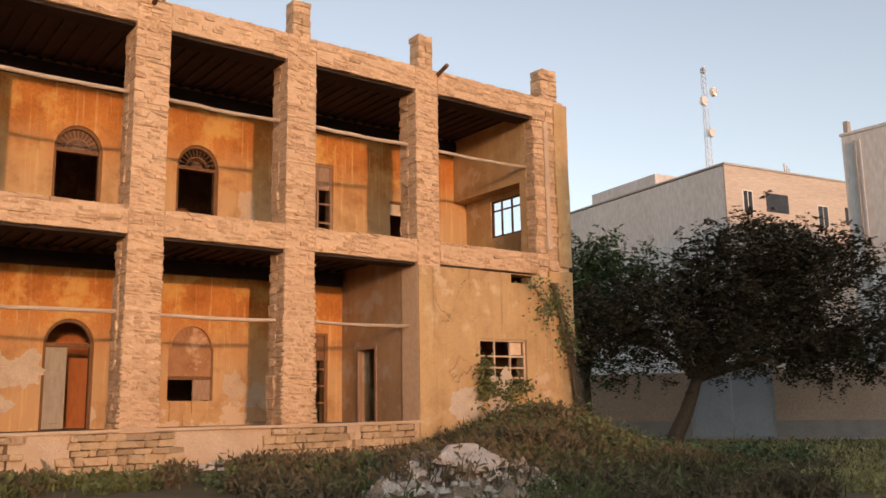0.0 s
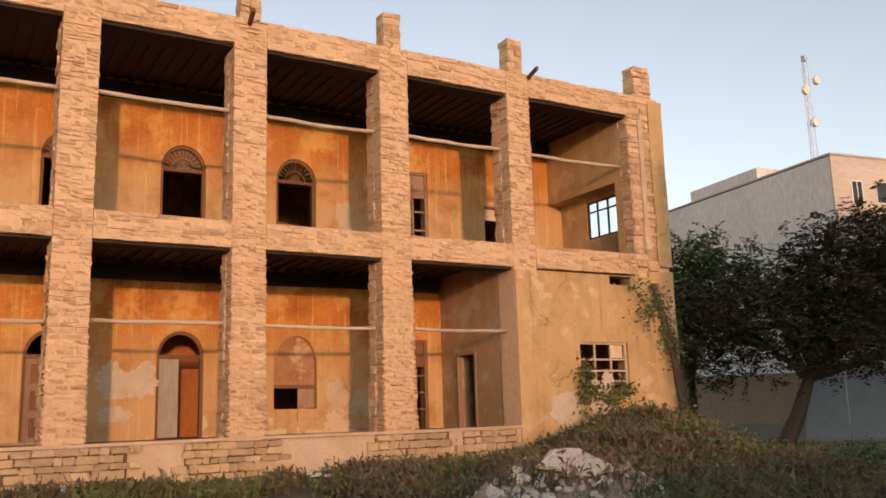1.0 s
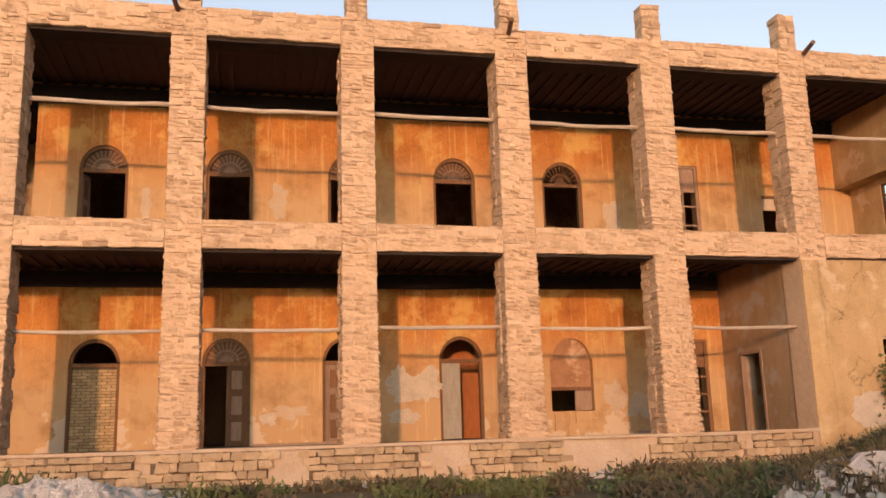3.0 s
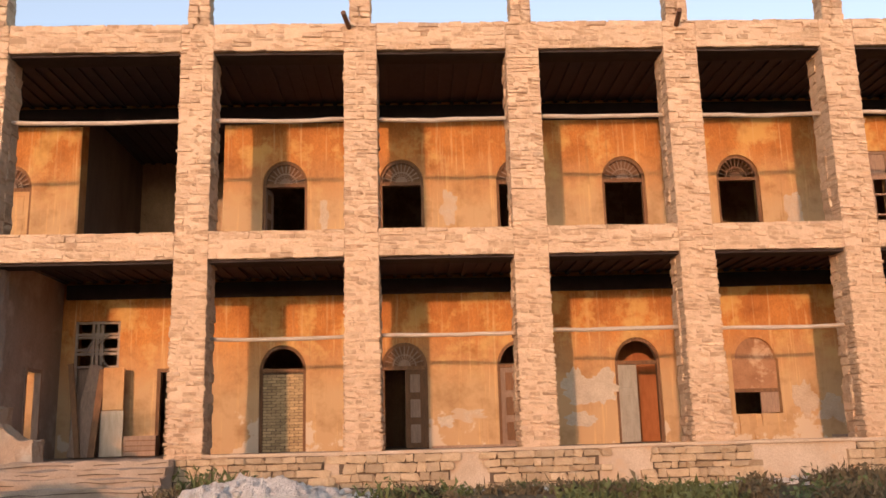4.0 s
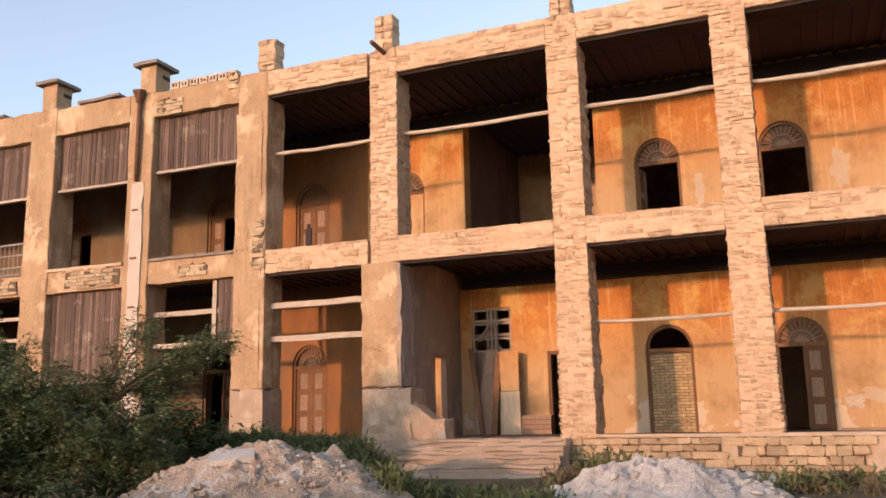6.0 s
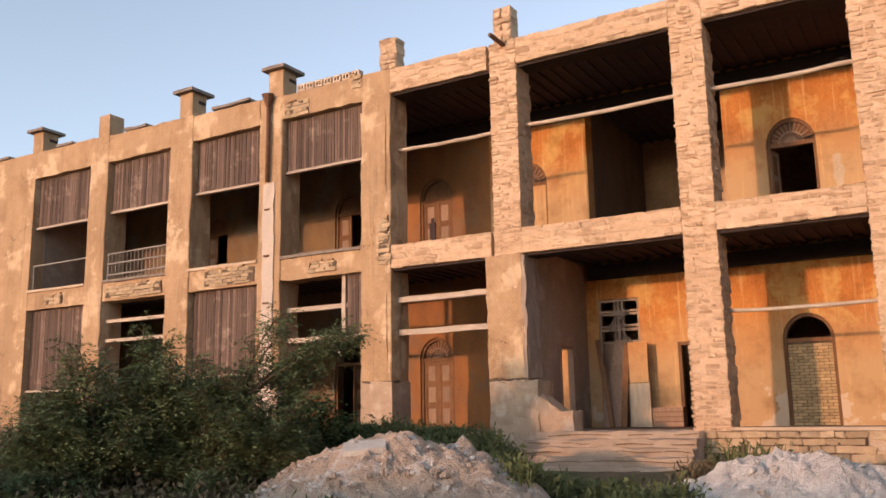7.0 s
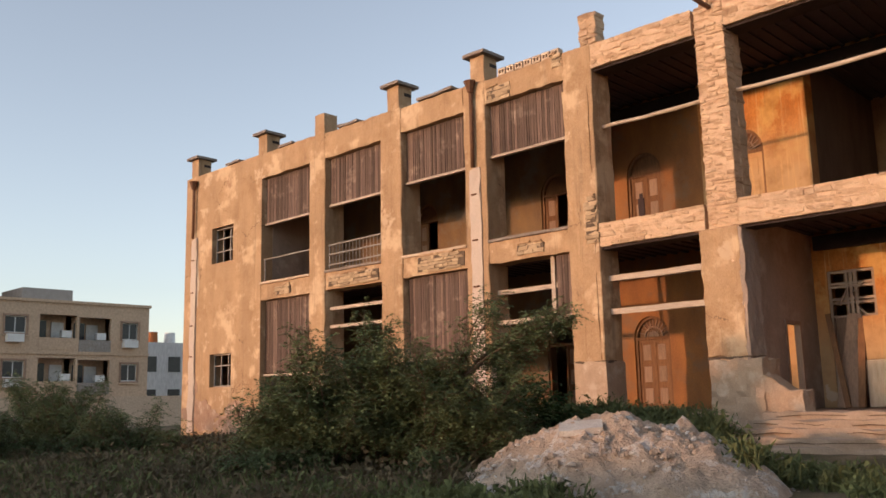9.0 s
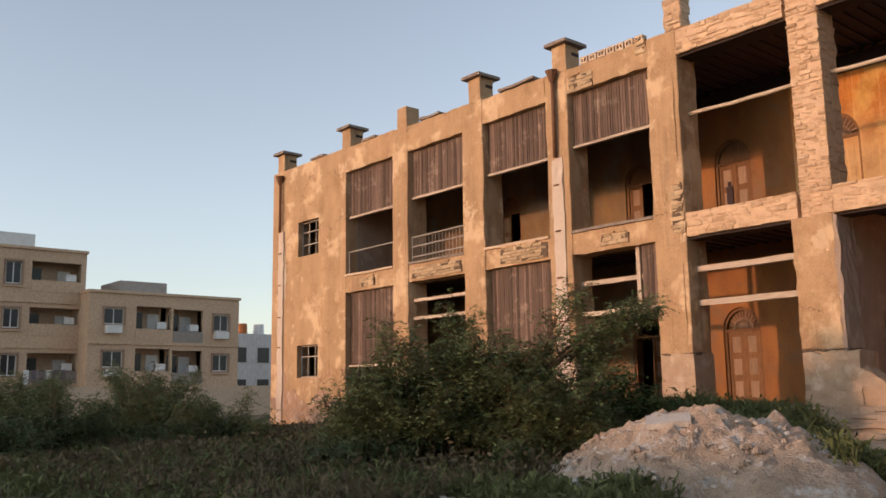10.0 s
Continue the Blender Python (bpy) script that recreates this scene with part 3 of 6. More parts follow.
bare_masonry(corner, -18.62, -18.2, 5.3, 6.5, -0.05)


def stone_column(a0, b0, a1, b1, lower=True):
    col = thing("column", "rough-coursed tan stone column, plaster long gone", "column", group="stone columns of the verandas", kind="structure")
    part("core", boxed(a1 + 0.012, b1 - 0.012, 0.0, 0.738, 0.4, 10.4), MORTAR, col)
    spans = [(MID1 - 0.6, 10.45)] if not lower else [(FLOOR - 0.02, MID0), (MID0, 10.45)]
    for z0, z1 in spans:
        for k, (za, zb) in enumerate(cut(z0, z1, 0.098, 0.3)):
            f = max(0, min(1, (za - 1.2) / 4.2))
            a, b = a0 + (a1 - a0) * f, b0 + (b1 - b0) * f
            if za > MID0:
                a, b = a1, b1
            jig = [rng.uniform(-0.015, 0.015) for _ in range(4)]
            for xa, xb in cut(a + jig[0], b + jig[1], 0.24, 0.45):
                stone(col, xa + 0.009, xb - 0.009, rng.uniform(-0.022, 0.0), 0.38, za + 0.009, zb - 0.009)
            if k % 2 == 0:
                for xa, xb in ((a + jig[2], a + 0.36), (b - 0.36, b + jig[3])):
                    stone(col, xa, xb, 0.36, 0.75, za, min(zb + 0.1, z1))
    for za, zb in cut(10.45, 11.35 + rng.uniform(-0.05, 0.06), 0.15, 0.2):
        c = (a1 + b1) / 2
        stone(col, c - 0.235, c + rng.uniform(-0.05, 0.05), 0.03, 0.45, za, zb)
        stone(col, c, c + 0.235, 0.03, 0.45, za, zb)
    return col


for i, c in enumerate(COLUMNS):
    stone_column(*c, lower=i not in (0, 6))
# plastered foot of the column beside the steps
foot = thing("column_casing", "beige plaster casing round a stone column, broken off below", "column", kind="structure")
part("casing", rough_edges(boxed(-15.55, -14.62, -0.03, 0.78, 2.35, 5.2, 0.02), 14, 0.05, 3, 4.0), BEIGE, foot)
part("crack", rough_edges(boxed(-15.54, -14.5, -0.05, 0.6, 2.30, 2.345), 16, 0.035, 7, 4.0), JOINT_AND_SHADE, foot)
part("bare_edge", rough_edges(boxed(-14.66, -14.55, -0.02, 0.74, 2.2, 5.15), 14, 0.06, 12, 6.0), GREYP, foot, "grey ragged edge where plaster broke off")
part("base", rough_edges(boxed(-15.5, -14.3, -0.08, 0.78, 0.2, 2.28), 12, 0.07, 8, 4.0), FOOTP, foot, "crumbled pale render at the foot")
bm = rough_edges(boxed(-14.4, -13.5, -0.06, 0.5, 0.2, 2.05), 11, 0.045, 4, 5.0)
for v in bm.verts:
    v.co.z = min(v.co.z, 2.0 - 0.42 * min(1, max(0, (v.co.x + 14.35) / 0.55)) + 0.07 * noise.noise(v.co * 6))
part("stub", bm, FOOTP, foot)
# short plaster pier above it on the roof line
top = thing("column_casing", "beige plaster pier with a bare stone top", "column", kind="structure")
for za, zb in cut(10.5, 11.35, 0.15):
    stone(top, -18.58, -18.3, 0.05, 0.48, za, zb)
    stone(top, -18.32, -18.06, 0.05, 0.48, za, zb)


def stone_beam(x0, x1, z0, z1, ends=0.0):
    beam = thing("beam", "rough tan masonry beam across a veranda bay", "beam", group="masonry beams of the facade", kind="structure")
    part("core", boxed(x0, x1, -0.004, 0.6, z0 + 0.02, z1 - 0.03), MORTAR, beam)
    for za, zb in cut(z0, z1, 0.108, 0.4):
        for xa, xb in cut(x0, x1, 0.36, 0.55):
            stone(beam, xa + 0.004, xb - 0.004, rng.uniform(-0.028, 0.004), 0.32, za + 0.005, zb - 0.005)
    part("soffit", rough_edges(boxed(x0, x1, 0.1, 0.64, z0 - 0.05, z0 + 0.02), 3, 0.02, x0), DARKW, beam, "dark strip along the underside of the beam")
    return beam


edges = [(-18.22, -15.4)] + [(p[3], q[2]) for p, q in zip(COLUMNS, COLUMNS[1:])] + [(7.68, 11.1)]
for a, b in edges:
    stone_beam(a, b, TOP0, TOP1)
    stone_beam(a, b, MID0, MID1)
# east end pier, plaster peeling off masonry
pier = thing("corner_pier", "tall corner pier with plaster peeling off the stones", "column", kind="structure")
part("core", boxed(11.12, 12.36, 0.04, 0.36, 0.2, 10.45), MORTAR, pier)
for za, zb in cut(0.9, 10.45, 0.17):
    for xa, xb in cut(11.1, 11.95, 0.4):
        stone(pier, xa, xb, rng.uniform(-0.03, 0.02), 0.4, za, zb)
part("plaster", rough_edges(boxed(11.9, 12.42, -0.05, 0.4, 5.45, 10.35), 8, 0.035, 2), TANP, pier, "standing strip of beige plaster")
part("plaster", rough_edges(boxed(11.45, 11.62, -0.07, 0.1, 5.9, 9.7), 7, 0.05, 6), PALEP, pier)
part("plaster", rough_edges(boxed(11.5, 12.4, -0.04, 0.4, 0.4, 5.3), 7, 0.04, 9), TANP, pier)
for za, zb in cut(10.45, 11.4, 0.16):
    stone(pier, 11.5, 11.82, 0.03, 0.5, za, zb)
    stone(pier, 11.8, 12.14, 0.03, 0.5, za, zb)

# plinth under the verandas: plaster with stonework showing through
plinth = thing("plinth", "low plinth of pale plaster with bare stone courses", "wall", kind="structure")
part("core", boxed(-10.2, 6.99, 0.03, 0.5, -0.1, FLOOR - 0.01), PALEP, plinth)
part("edge", rough_edges(boxed(-10.2, 6.99, -0.04, 0.5, FLOOR - 0.008, FLOOR + 0.05), 6, 0.03, 1), PALEP, plinth)
for a, b in ((-10.9, -9.9), (-9.8, -7.7), (-7.6, -5.2), (-4.6, -2.2), (-1.3, 0.9), (2.9, 5.0), (5.2, 6.9)):
    part("joint", boxed(a + 0.1, b - 0.1, -0.02, 0.1, 0.2, FLOOR - 0.02), JOINT_AND_SHADE, plinth)
    for za, zb in cut(0.2, FLOOR - 0.02, 0.165, 0.3):
        for xa, xb in cut(a + rng.uniform(-0.2, 0.2), b + rng.uniform(-0.2, 0.2), 0.29, 0.5):
            stone(plinth, xa + 0.012, xb - 0.012, rng.uniform(-0.10, -0.045), 0.2, za + 0.01, zb - 0.01, "stone", PLINTHSTONES)
wp = structure("plinth_west", rough_edges(boxed(LEFT, -15.5, 0.05, 0.5, -0.1, FLOOR), 6, 0.03, 2), PALEP, "crumbling pale plinth of the west wing", "wall")

# steps up to the porch
steps = thing("porch_steps", "worn broad masonry steps up to the porch", "steps", kind="structure")
for i in range(7):
    z1 = FLOOR - 0.155 * i
    part("step", rough_edges(boxed(-14.3 - 0.05 * i, -10.75 + 0.04 * i, -0.42 * i - 0.36, -0.42 * i + 0.1 if i else 0.5, -0.2, z1), 12, 0.075, i * 2.0, 3.4), FLOORM, steps)
    # dark strip drawn as the shadow line under the tread nosing
    part("joint", rough_edges(boxed(-14.25 - 0.05 * i, -10.8 + 0.04 * i, -0.42 * i - 0.375, -0.42 * i - 0.34, z1 - 0.075, z1 - 0.06), 10, 0.05, i, 3.0), JOINT_AND_SHADE, steps)


# timber poles across the bays
def pole(x0, x1, y, z, r, label, sag=0.03, square=False):
    n = 7
    pts = [(x0 + (x1 - x0) * i / n, y + rng.uniform(-0.01, 0.01), z - sag * math.sin(math.pi * i / n) + rng.uniform(-0.012, 0.012)) for i in range(n + 1)]
    ob = mesh_object("timber_pole", tube(bmesh.new(), pts, [r * rng.uniform(0.9, 1.1) for _ in pts], 4 if square else 8), POLE, not square)
    return tagged(ob, label, "pole", group="timber poles across the veranda bays")


for (a, b), i in zip(edges, range(20)):
    pole(a - 0.12, b + 0.12, 0.42, 8.37 + rng.uniform(-0.03, 0.03), 0.05, "bleached timber pole spanning between upper columns")
    if 2 <= i <= 6:
        pole(a - 0.12, b + 0.12, 0.42, 3.6 + rng.uniform(-0.03, 0.03), 0.042, "bleached timber pole spanning between lower columns")
for z in (4.42, 3.6):
    beam = mesh_object("timber_beam", rough_edges(boxed(-18.3, -15.4, 0.3, 0.44, z - 0.07, z + 0.07), 4, 0.02, z), POLE)
    tagged(beam, "flat bleached timber beam across a bay", "beam", group="flat timber beams of the west bays")
    beam = mesh_object("timber_beam", rough_edges(boxed(-21.9, -19.05, 0.3, 0.42, z - 0.06, z + 0.06), 4, 0.02, z + 3), POLE)
    tagged(beam, "flat bleached timber beam across a bay", "beam", group="flat timber beams of the west bays")
tagged(mesh_object("timber_post", boxed(-19.95, -19.83, 0.26, 0.36, 3.66, 5.2), POLE), "short upright timber between two beams", "post")
tagged(mesh_object("broken_lath", tube(bmesh.new(), [(-20.3, 0.25, 3.5), (-19.9, 0.2, 3.1)], [0.03, 0.025], 5), POLE), "broken lath hanging from a beam", "lath")


# doors and fanlights
def half_disc(bm, c, zs, r, y0, y1, hole=0.0, n=14, rise=None):
    rise = rise or r
    for i in range(n):
        t0, t1 = math.pi * i / n, math.pi * (i + 1) / n
        q = []
        for y in (y0, y1):
            q.append([bm.verts.new((c - k * math.cos(t), y, zs + k * rise / r * math.sin(t))) for t, k in ((t0, r), (t1, r), (t1, hole), (t0, hole))])
        a, b = q
        for f in ((a[0], a[1], a[2], a[3]), (b[3], b[2], b[1], b[0]), (a[0], b[0], b[1], a[1]), (a[3], a[2], b[2], b[3])):
            bm.faces.new(f)
    bmesh.ops.remove_doubles(bm, verts=bm.verts[:], dist=0.0005)
    return bm


PANEL_OF = {DOORW.name: FADED, FADED.name: DOORW, BLUED.name: BLUED, OCHRE.name: OCHRE, REDD.name: DOORW, CREAMD.name: FADED}


def door_leaf(parent, x0, x1, y, z0, z1, m, label, swing=0.0, panels=3, name="leaf"):
    """A panelled leaf; swing turns it inwards about its outer edge."""
    w = abs(x1 - x0)
    bm = bmesh.new()
    s = 0.07
    box(bm, 0, w, 0.015, 0.03, 0, z1 - z0)
    box(bm, 0, s, 0, 0.045, 0, z1 - z0)
    box(bm, w - s, w, 0, 0.045, 0, z1 - z0)
    h = (z1 - z0 - s) / panels
    for i in range(panels + 1):
        box(bm, s, w - s, 0.002, 0.043, i * h, i * h + s)
    ob = part(name, bm, m, parent, label)
    for i in range(panels):
        part("panel", box(bmesh.new(), s + 0.045, w - s - 0.045, 0.004, 0.04, i * h + s + 0.045, (i + 1) * h - 0.045, 0.014), PANEL_OF[m.name], ob)
    ob.location = (x0, y, z0)
    ob.rotation_euler = (0, 0, swing if x1 > x0 else math.pi - swing)
    return ob


def arched_door(c, z0, zs, rise, fan="bars", left=None, right=None, wood=DOORW, label="arched timber doorway", name="arched_doorway"):
    """Frame, fanlight and leaves of an arched doorway in the back wall."""
    d = thing(name, label, "doorway", group="arched doorways of the verandas")
    r, y = HALF, BACK + 0.06
    bm = bmesh.new()
    box(bm, c - r, c - r + 0.075, y, y + 0.14, z0, zs)
    box(bm, c + r - 0.075, c + r, y, y + 0.14, z0, zs)
    part("frame", bm, wood, d)
    part("arch", half_disc(bmesh.new(), c, zs, r, y, y + 0.14, r - 0.075, rise=rise), wood, d)
    part("transom", boxed(c - r + 0.08, c + r - 0.08, y + 0.003, y + 0.137, zs - 0.05, zs + 0.04), wood, d)
    if fan in ("bars", "carved"):
        bm = half_disc(bmesh.new(), c, zs + 0.04, 0.16, y + 0.05, y + 0.09)
        half_disc(bm, c, zs + 0.04, 0.30, y + 0.05, y + 0.09, 0.265)
        for i in range(1, 12):
            t = math.pi * i / 12
            e = Vector((-math.cos(t), 0, rise / r * math.sin(t)))
            tube(bm, [Vector((c, y + 0.07, zs + 0.04)) + 0.15 * e, Vector((c, y + 0.07, zs + 0.04)) + 0.49 * e], [0.012, 0.02], 4)
        part("fanlight", bm, FADED if fan == "carved" else wood, d, "radiating fanlight bars")
    if fan in ("carved", "panel"):
        part("fan_panel", half_disc(bmesh.new(), c, zs + 0.04, r - 0.08, y + 0.10, y + 0.12, rise=rise - 0.08), wood, d, "boarded fanlight panel")
    for side, spec in ((-1, left), (1, right)):
        if spec:
            m, lab, swing = spec
            door_leaf(d, c + side * (r - 0.08), c + side * 0.005, y + 0.05, z0 + 0.02, zs - 0.055, m, lab, -swing if side > 0 else swing)
    return d


U0, US, UR = 5.76, 7.87, 0.64
L0, LS, LR = FLOOR + 0.005, 3.14, 0.62
arched_door(-9.18, U0, US, UR, "carved", left=(FADED, "half-open faded leaf", 1.35), label="arched upper doorway with carved fanlight, one leaf ajar")
arched_door(-6.2, U0, US, UR, "carved", label="arched upper doorway with carved fanlight and no leaves")
arched_door(-3.18, U0, US, UR, "carved", label="arched upper doorway with carved fanlight, broken panel", right=(FADED, "faded leaf", 1.2))
arched_door(-0.42, U0, US, UR, "carved", label="arched upper doorway with carved fanlight, dark inside")
arched_door(2.6, U0, US, UR, "bars", label="arched upper doorway with open ray fanlight", right=(DOORW, "half-open leaf", 1.2))
arched_door(-16.15, U0, US, UR, "carved", left=(OCHRE, "painted ochre leaf", 0), right=(OCHRE, "painted ochre leaf", 0), label="closed arched upper door in faded ochre paint")
leafy = arched_door(-19.17, U0, US, UR, "panel", left=(DOORW, "brown leaf with a dark panel for its unlit gap", 0.0), right=(DOORW, "brown leaf with a dark panel for its unlit gap", 0.0), label="closed arched upper door of brown wood, dark panels for its missing panes")
# near-black panels on the solid leaves stand in for unlit pane openings
for a in (-19.46, -19.04):
    bm = boxed(a, a + 0.2, BACK + 0.085, BACK + 0.105, 6.45, 7.2)
    box(bm, a + 0.05, a + 0.15, BACK + 0.085, BACK + 0.105, 7.2, 7.34)
    part("empty_light", bm, SHADE_BLACK, leafy)
for c in (-22.35, -25.3, -28.1):
    arched_door(c, U0, US, UR, "panel", left=(DOORW, "dark brown leaf", 0.0), label="arched upper doorway in the shaded west veranda")
    if c < -23:
        arched_door(c, L0, LS, LR, "panel", left=(DOORW, "dark brown leaf", 0), right=(DOORW, "dark brown leaf", 0), label="closed arched door in the shaded west veranda")
arched_door(-22.34, L0, LS, LR, "none", label="arched doorway standing open and dark", right=(DOORW, "leaf swung inside", 1.4))
arched_door(-19.23, L0, LS, LR, "carved", left=(DOORW, "brown panelled leaf", 0), right=(DOORW, "brown panelled leaf", 0), label="closed arched brown door with carved fanlight")
d7 = arched_door(-9.19, L0, LS, LR, "none", label="arched doorway bricked up below an empty fanlight", wood=DOORW)
arched_door(-6.2, L0, LS, LR, "carved", right=(DOORW, "weathered carved leaf", 0.12), label="arched doorway with one carved leaf left standing")
arched_door(-3.33, L0, LS, LR, "none", left=(FADED, "faded pale leaf", 0), right=(FADED, "faded pale leaf", 0), label="closed arched door with faded boards")
arched_door(-0.39, L0, LS, LR, "none", left=(BLUED, "pale blue painted leaf", 0.05), label="arched doorway with one pale blue leaf, open beside it")
# added board; its red-brown colour stands in for the lit orange interior
tagged(mesh_object("inner_partition", boxed(-0.9, 1.4, 5.6, 5.7, FLOOR, 4.6), REDD), "red-brown board added for the glow of the lit room inside", "partition")
# bricked-up doorway: each brick in its course
BRICKS = []
for i in range(6):
    bm = bmesh.new()
    bmesh.ops.create_cube(bm, size=1.0)
    bmesh.ops.bevel(bm, geom=bm.edges[:], offset=0.05, segments=1, affect="EDGES")
    for v in bm.verts:
        v.co += Vector([rng.uniform(-0.03, 0.03) for _ in range(3)])
    me = bpy.data.meshes.new("brick")
    bm.to_mesh(me)
    bm.free()
    me.materials.append(BRICK)
    BRICKS.append(me)
fill = thing("brick_infill", "yellow brick infill closing a doorway", "brickwork")
part("mortar", boxed(-9.69, -8.69, BACK + 0.13, BACK + 0.3, L0, LS - 0.06), JOINT_AND_SHADE, fill)
z, row = L0 + 0.005, 0
while z < LS - 0.12:
    x = -9.69 - (0.11 if row % 2 else 0)
    while x < -8.7:
        xa, xb = max(x, -9.685), min(x + 0.215, -8.695)
        if xb - xa > 0.04:
            stone(fill, xa + 0.004, xb - 0.004, BACK + 0.112 + rng.uniform(-0.006, 0.006), BACK + 0.2, z, z + 0.062, "brick", BRICKS)
        x += 0.222
    z += 0.072
    row += 1
# blocked arch with a small hole
blk = thing("blocked_arch", "arched doorway walled up around a small dark hole", "doorway")
part("panel", half_disc(bmesh.new(), 2.58, LS, 0.56, BACK + 0.09, BACK + 0.2, rise=0.58), RUSTP, blk, "rust-stained arched panel")
part("panel", boxed(2.02, 3.14, BACK + 0.092, BACK + 0.2, 2.42, LS), RUSTP, blk, "rust-stained panel")
part("lintel", rough_edges(boxed(2.0, 3.16, BACK + 0.05, BACK + 0.2, 2.33, 2.42), 3, 0.012), DOORW, blk)
part("board", boxed(2.68, 3.14, BACK + 0.1, BACK + 0.14, 1.82, 2.33), FADED, blk, "plank closing half of the hole")
bm = bmesh.new()
for i in range(1, 10):
    t = math.pi * i / 10
    tube(bm, [(2.58 - 0.2 * math.cos(t), BACK + 0.085, LS + 0.05 + 0.2 * math.sin(t)), (2.58 - 0.46 * math.cos(t), BACK + 0.085, LS + 0.05 + 0.48 * math.sin(t))], [0.012, 0.018], 4)
part("fan_ribs", bm, RUSTP, blk)
part("arch_rim", half_disc(bmesh.new(), 2.58, LS, 0.60, BACK - 0.03, BACK + 0.08, 0.52, rise=0.63), OCHRE, blk)
for x0, z0, w, h in ((2.05, 1.3, 0.42, 0.45), (2.62, 1.5, 0.3, 0.28), (2.4, 1.18, 0.25, 0.3)):
    part("loose_block", rough_edges(boxed(x0, x0 + w, BACK - 0.05, BACK - 0.004, z0, z0 + h), 2, 0.015, x0), OCHRE, blk)


def glazed_door(x0, x1, z0, z1, m, label, rows=4):
    d = thing("glazed_door", label, "door", group="narrow glazed doors")
    bm = bmesh.new()
    y = BACK + 0.05
    box(bm, x0, x0 + 0.07, y, y + 0.12, z0, z1)
    box(bm, x1 - 0.07, x1, y, y + 0.12, z0, z1)
    box(bm, x0 + 0.07, x1 - 0.07, y, y + 0.12, z1 - 0.07, z1)
    part("frame", bm, m, d)
    bm = bmesh.new()
    for i in range(rows):
        zz = z0 + 0.5 + (z1 - z0 - 0.6) * i / rows
        box(bm, x0 + 0.07, x1 - 0.07, y + 0.03, y + 0.08, zz, zz + 0.05)
    box(bm, (x0 + x1) / 2 - 0.03, (x0 + x1) / 2 + 0.03, y + 0.032, y + 0.078, z0, z1 - 0.07)
    part("glazing_bars", bm, m, d)
    part("transom_panel", boxed(x0 + 0.07, x1 - 0.07, y + 0.05, y + 0.06, z1 - 0.75, z1 - 0.07), m, d)
    return d


glazed_door(5.75, 6.68, U0, 8.55, FADED, "narrow faded door with glazing bars and no glass")
glazed_door(5.6, 6.53, L0, 3.63, DOORW, "narrow brown door with glazing bars and no glass")
hatch = thing("shutter_frame", "low doorway frame with a boarded top", "doorway")
part("lintel", boxed(8.65, 9.6, BACK + 0.03, BACK + 0.15, 7.68, 7.75), DOORW, hatch)
part("board", boxed(8.67, 9.58, BACK + 0.08, BACK + 0.11, 7.33, 7.675), CREAMD, hatch, "pale board over the opening")
side = thing("door_frame", "brown timber frame of the porch doorway", "doorway")
for y0, y1, z0, z1 in ((1.99, 2.07, FLOOR, 3.2), (2.93, 3.01, FLOOR, 3.2), (2.07, 2.93, 3.12, 3.2)):
    part("jamb", boxed(6.96, 7.1, y0, y1, z0, z1), FADED, side)
side = thing("door_frame", "pale timber frame of the porch side doorway", "doorway")
for y0, y1, z0, z1 in ((1.91, 1.98, FLOOR, 3.2), (2.71, 2.78, FLOOR, 3.2), (1.98, 2.71, 3.13, 3.2)):
    part("jamb", boxed(-14.72, -14.57, y0, y1, z0, z1), FADED, side)

# porch: broken lattice window, boards leaning, doorway frame
lat = thing("lattice_window", "broken timber lattice window, panes gone", "window")
bm = bmesh.new()
for x in (-14.28, -13.88, -13.77, -13.66, -13.25):
    box(bm, x, x + 0.065, BACK + 0.05, BACK + 0.11, 3.3, 4.45)
for z in (3.3, 3.62, 3.72, 4.02, 4.1, 4.38):
    box(bm, -14.28, -13.18, BACK + 0.045, BACK + 0.105, z, z + 0.06)
for x in (-14.28, -13.77, -13.25):
    box(bm, x, x + 0.08, BACK + 0.03, BACK + 0.115, FLOOR, 3.298)
part("lattice", bm, GREYP, lat)
for x, z, a in ((-13.95, 3.78, 0.5), (-13.5, 3.4, -0.7), (-13.6, 4.0, 0.9)):
    ob = part("broken_bar", boxed(-0.02, 0.02, -0.02, 0.02, -0.2, 0.2), GREYP, lat)
    ob.location, ob.rotation_euler = (x, BACK + 0.03, z), (0, a, 0)
part("lower_panel", rough_edges(boxed(-14.26, -13.2, BACK + 0.12, BACK + 0.16, FLOOR, 3.3), 2, 0.02), FADED, lat, "boarded lower part")


def leaning(name, x, w, h, y0, lean, tilt, m, label):
    bm = boxed(-w / 2, w / 2, -0.02, 0.02, 0, h, 0.006)
    ob = mesh_object(name, bm, m)
    ob.matrix_world = Matrix.Translation((x, y0, FLOOR + 0.01)) @ Matrix.Rotation(tilt, 4, "Y") @ Matrix.Rotation(-lean, 4, "X")
    return tagged(ob, label, name.replace("_", " "), group="boards leaning in the porch")


leaning("board", -13.95, 0.32, 2.25, 3.3, 0.2, 0.13, FADED, "long weathered board leaning on the lattice")
leaning("board", -13.78, 0.13, 2.3, 3.1, 0.2, -0.2, DOORW, "narrow dark board crossing the others")
leaning("board", -13.5, 0.16, 2.1, 3.15, 0.2, 0.02, DOORW, "narrow dark upright board")
leaning("board", -13.66, 0.3, 1.6, 3.2, 0.24, -0.06, FADED, "split weathered board leaning on the lattice")
panel = thing("door_panel", "old cream door leaf leaning against the wall", "door", group="boards leaning in the porch")
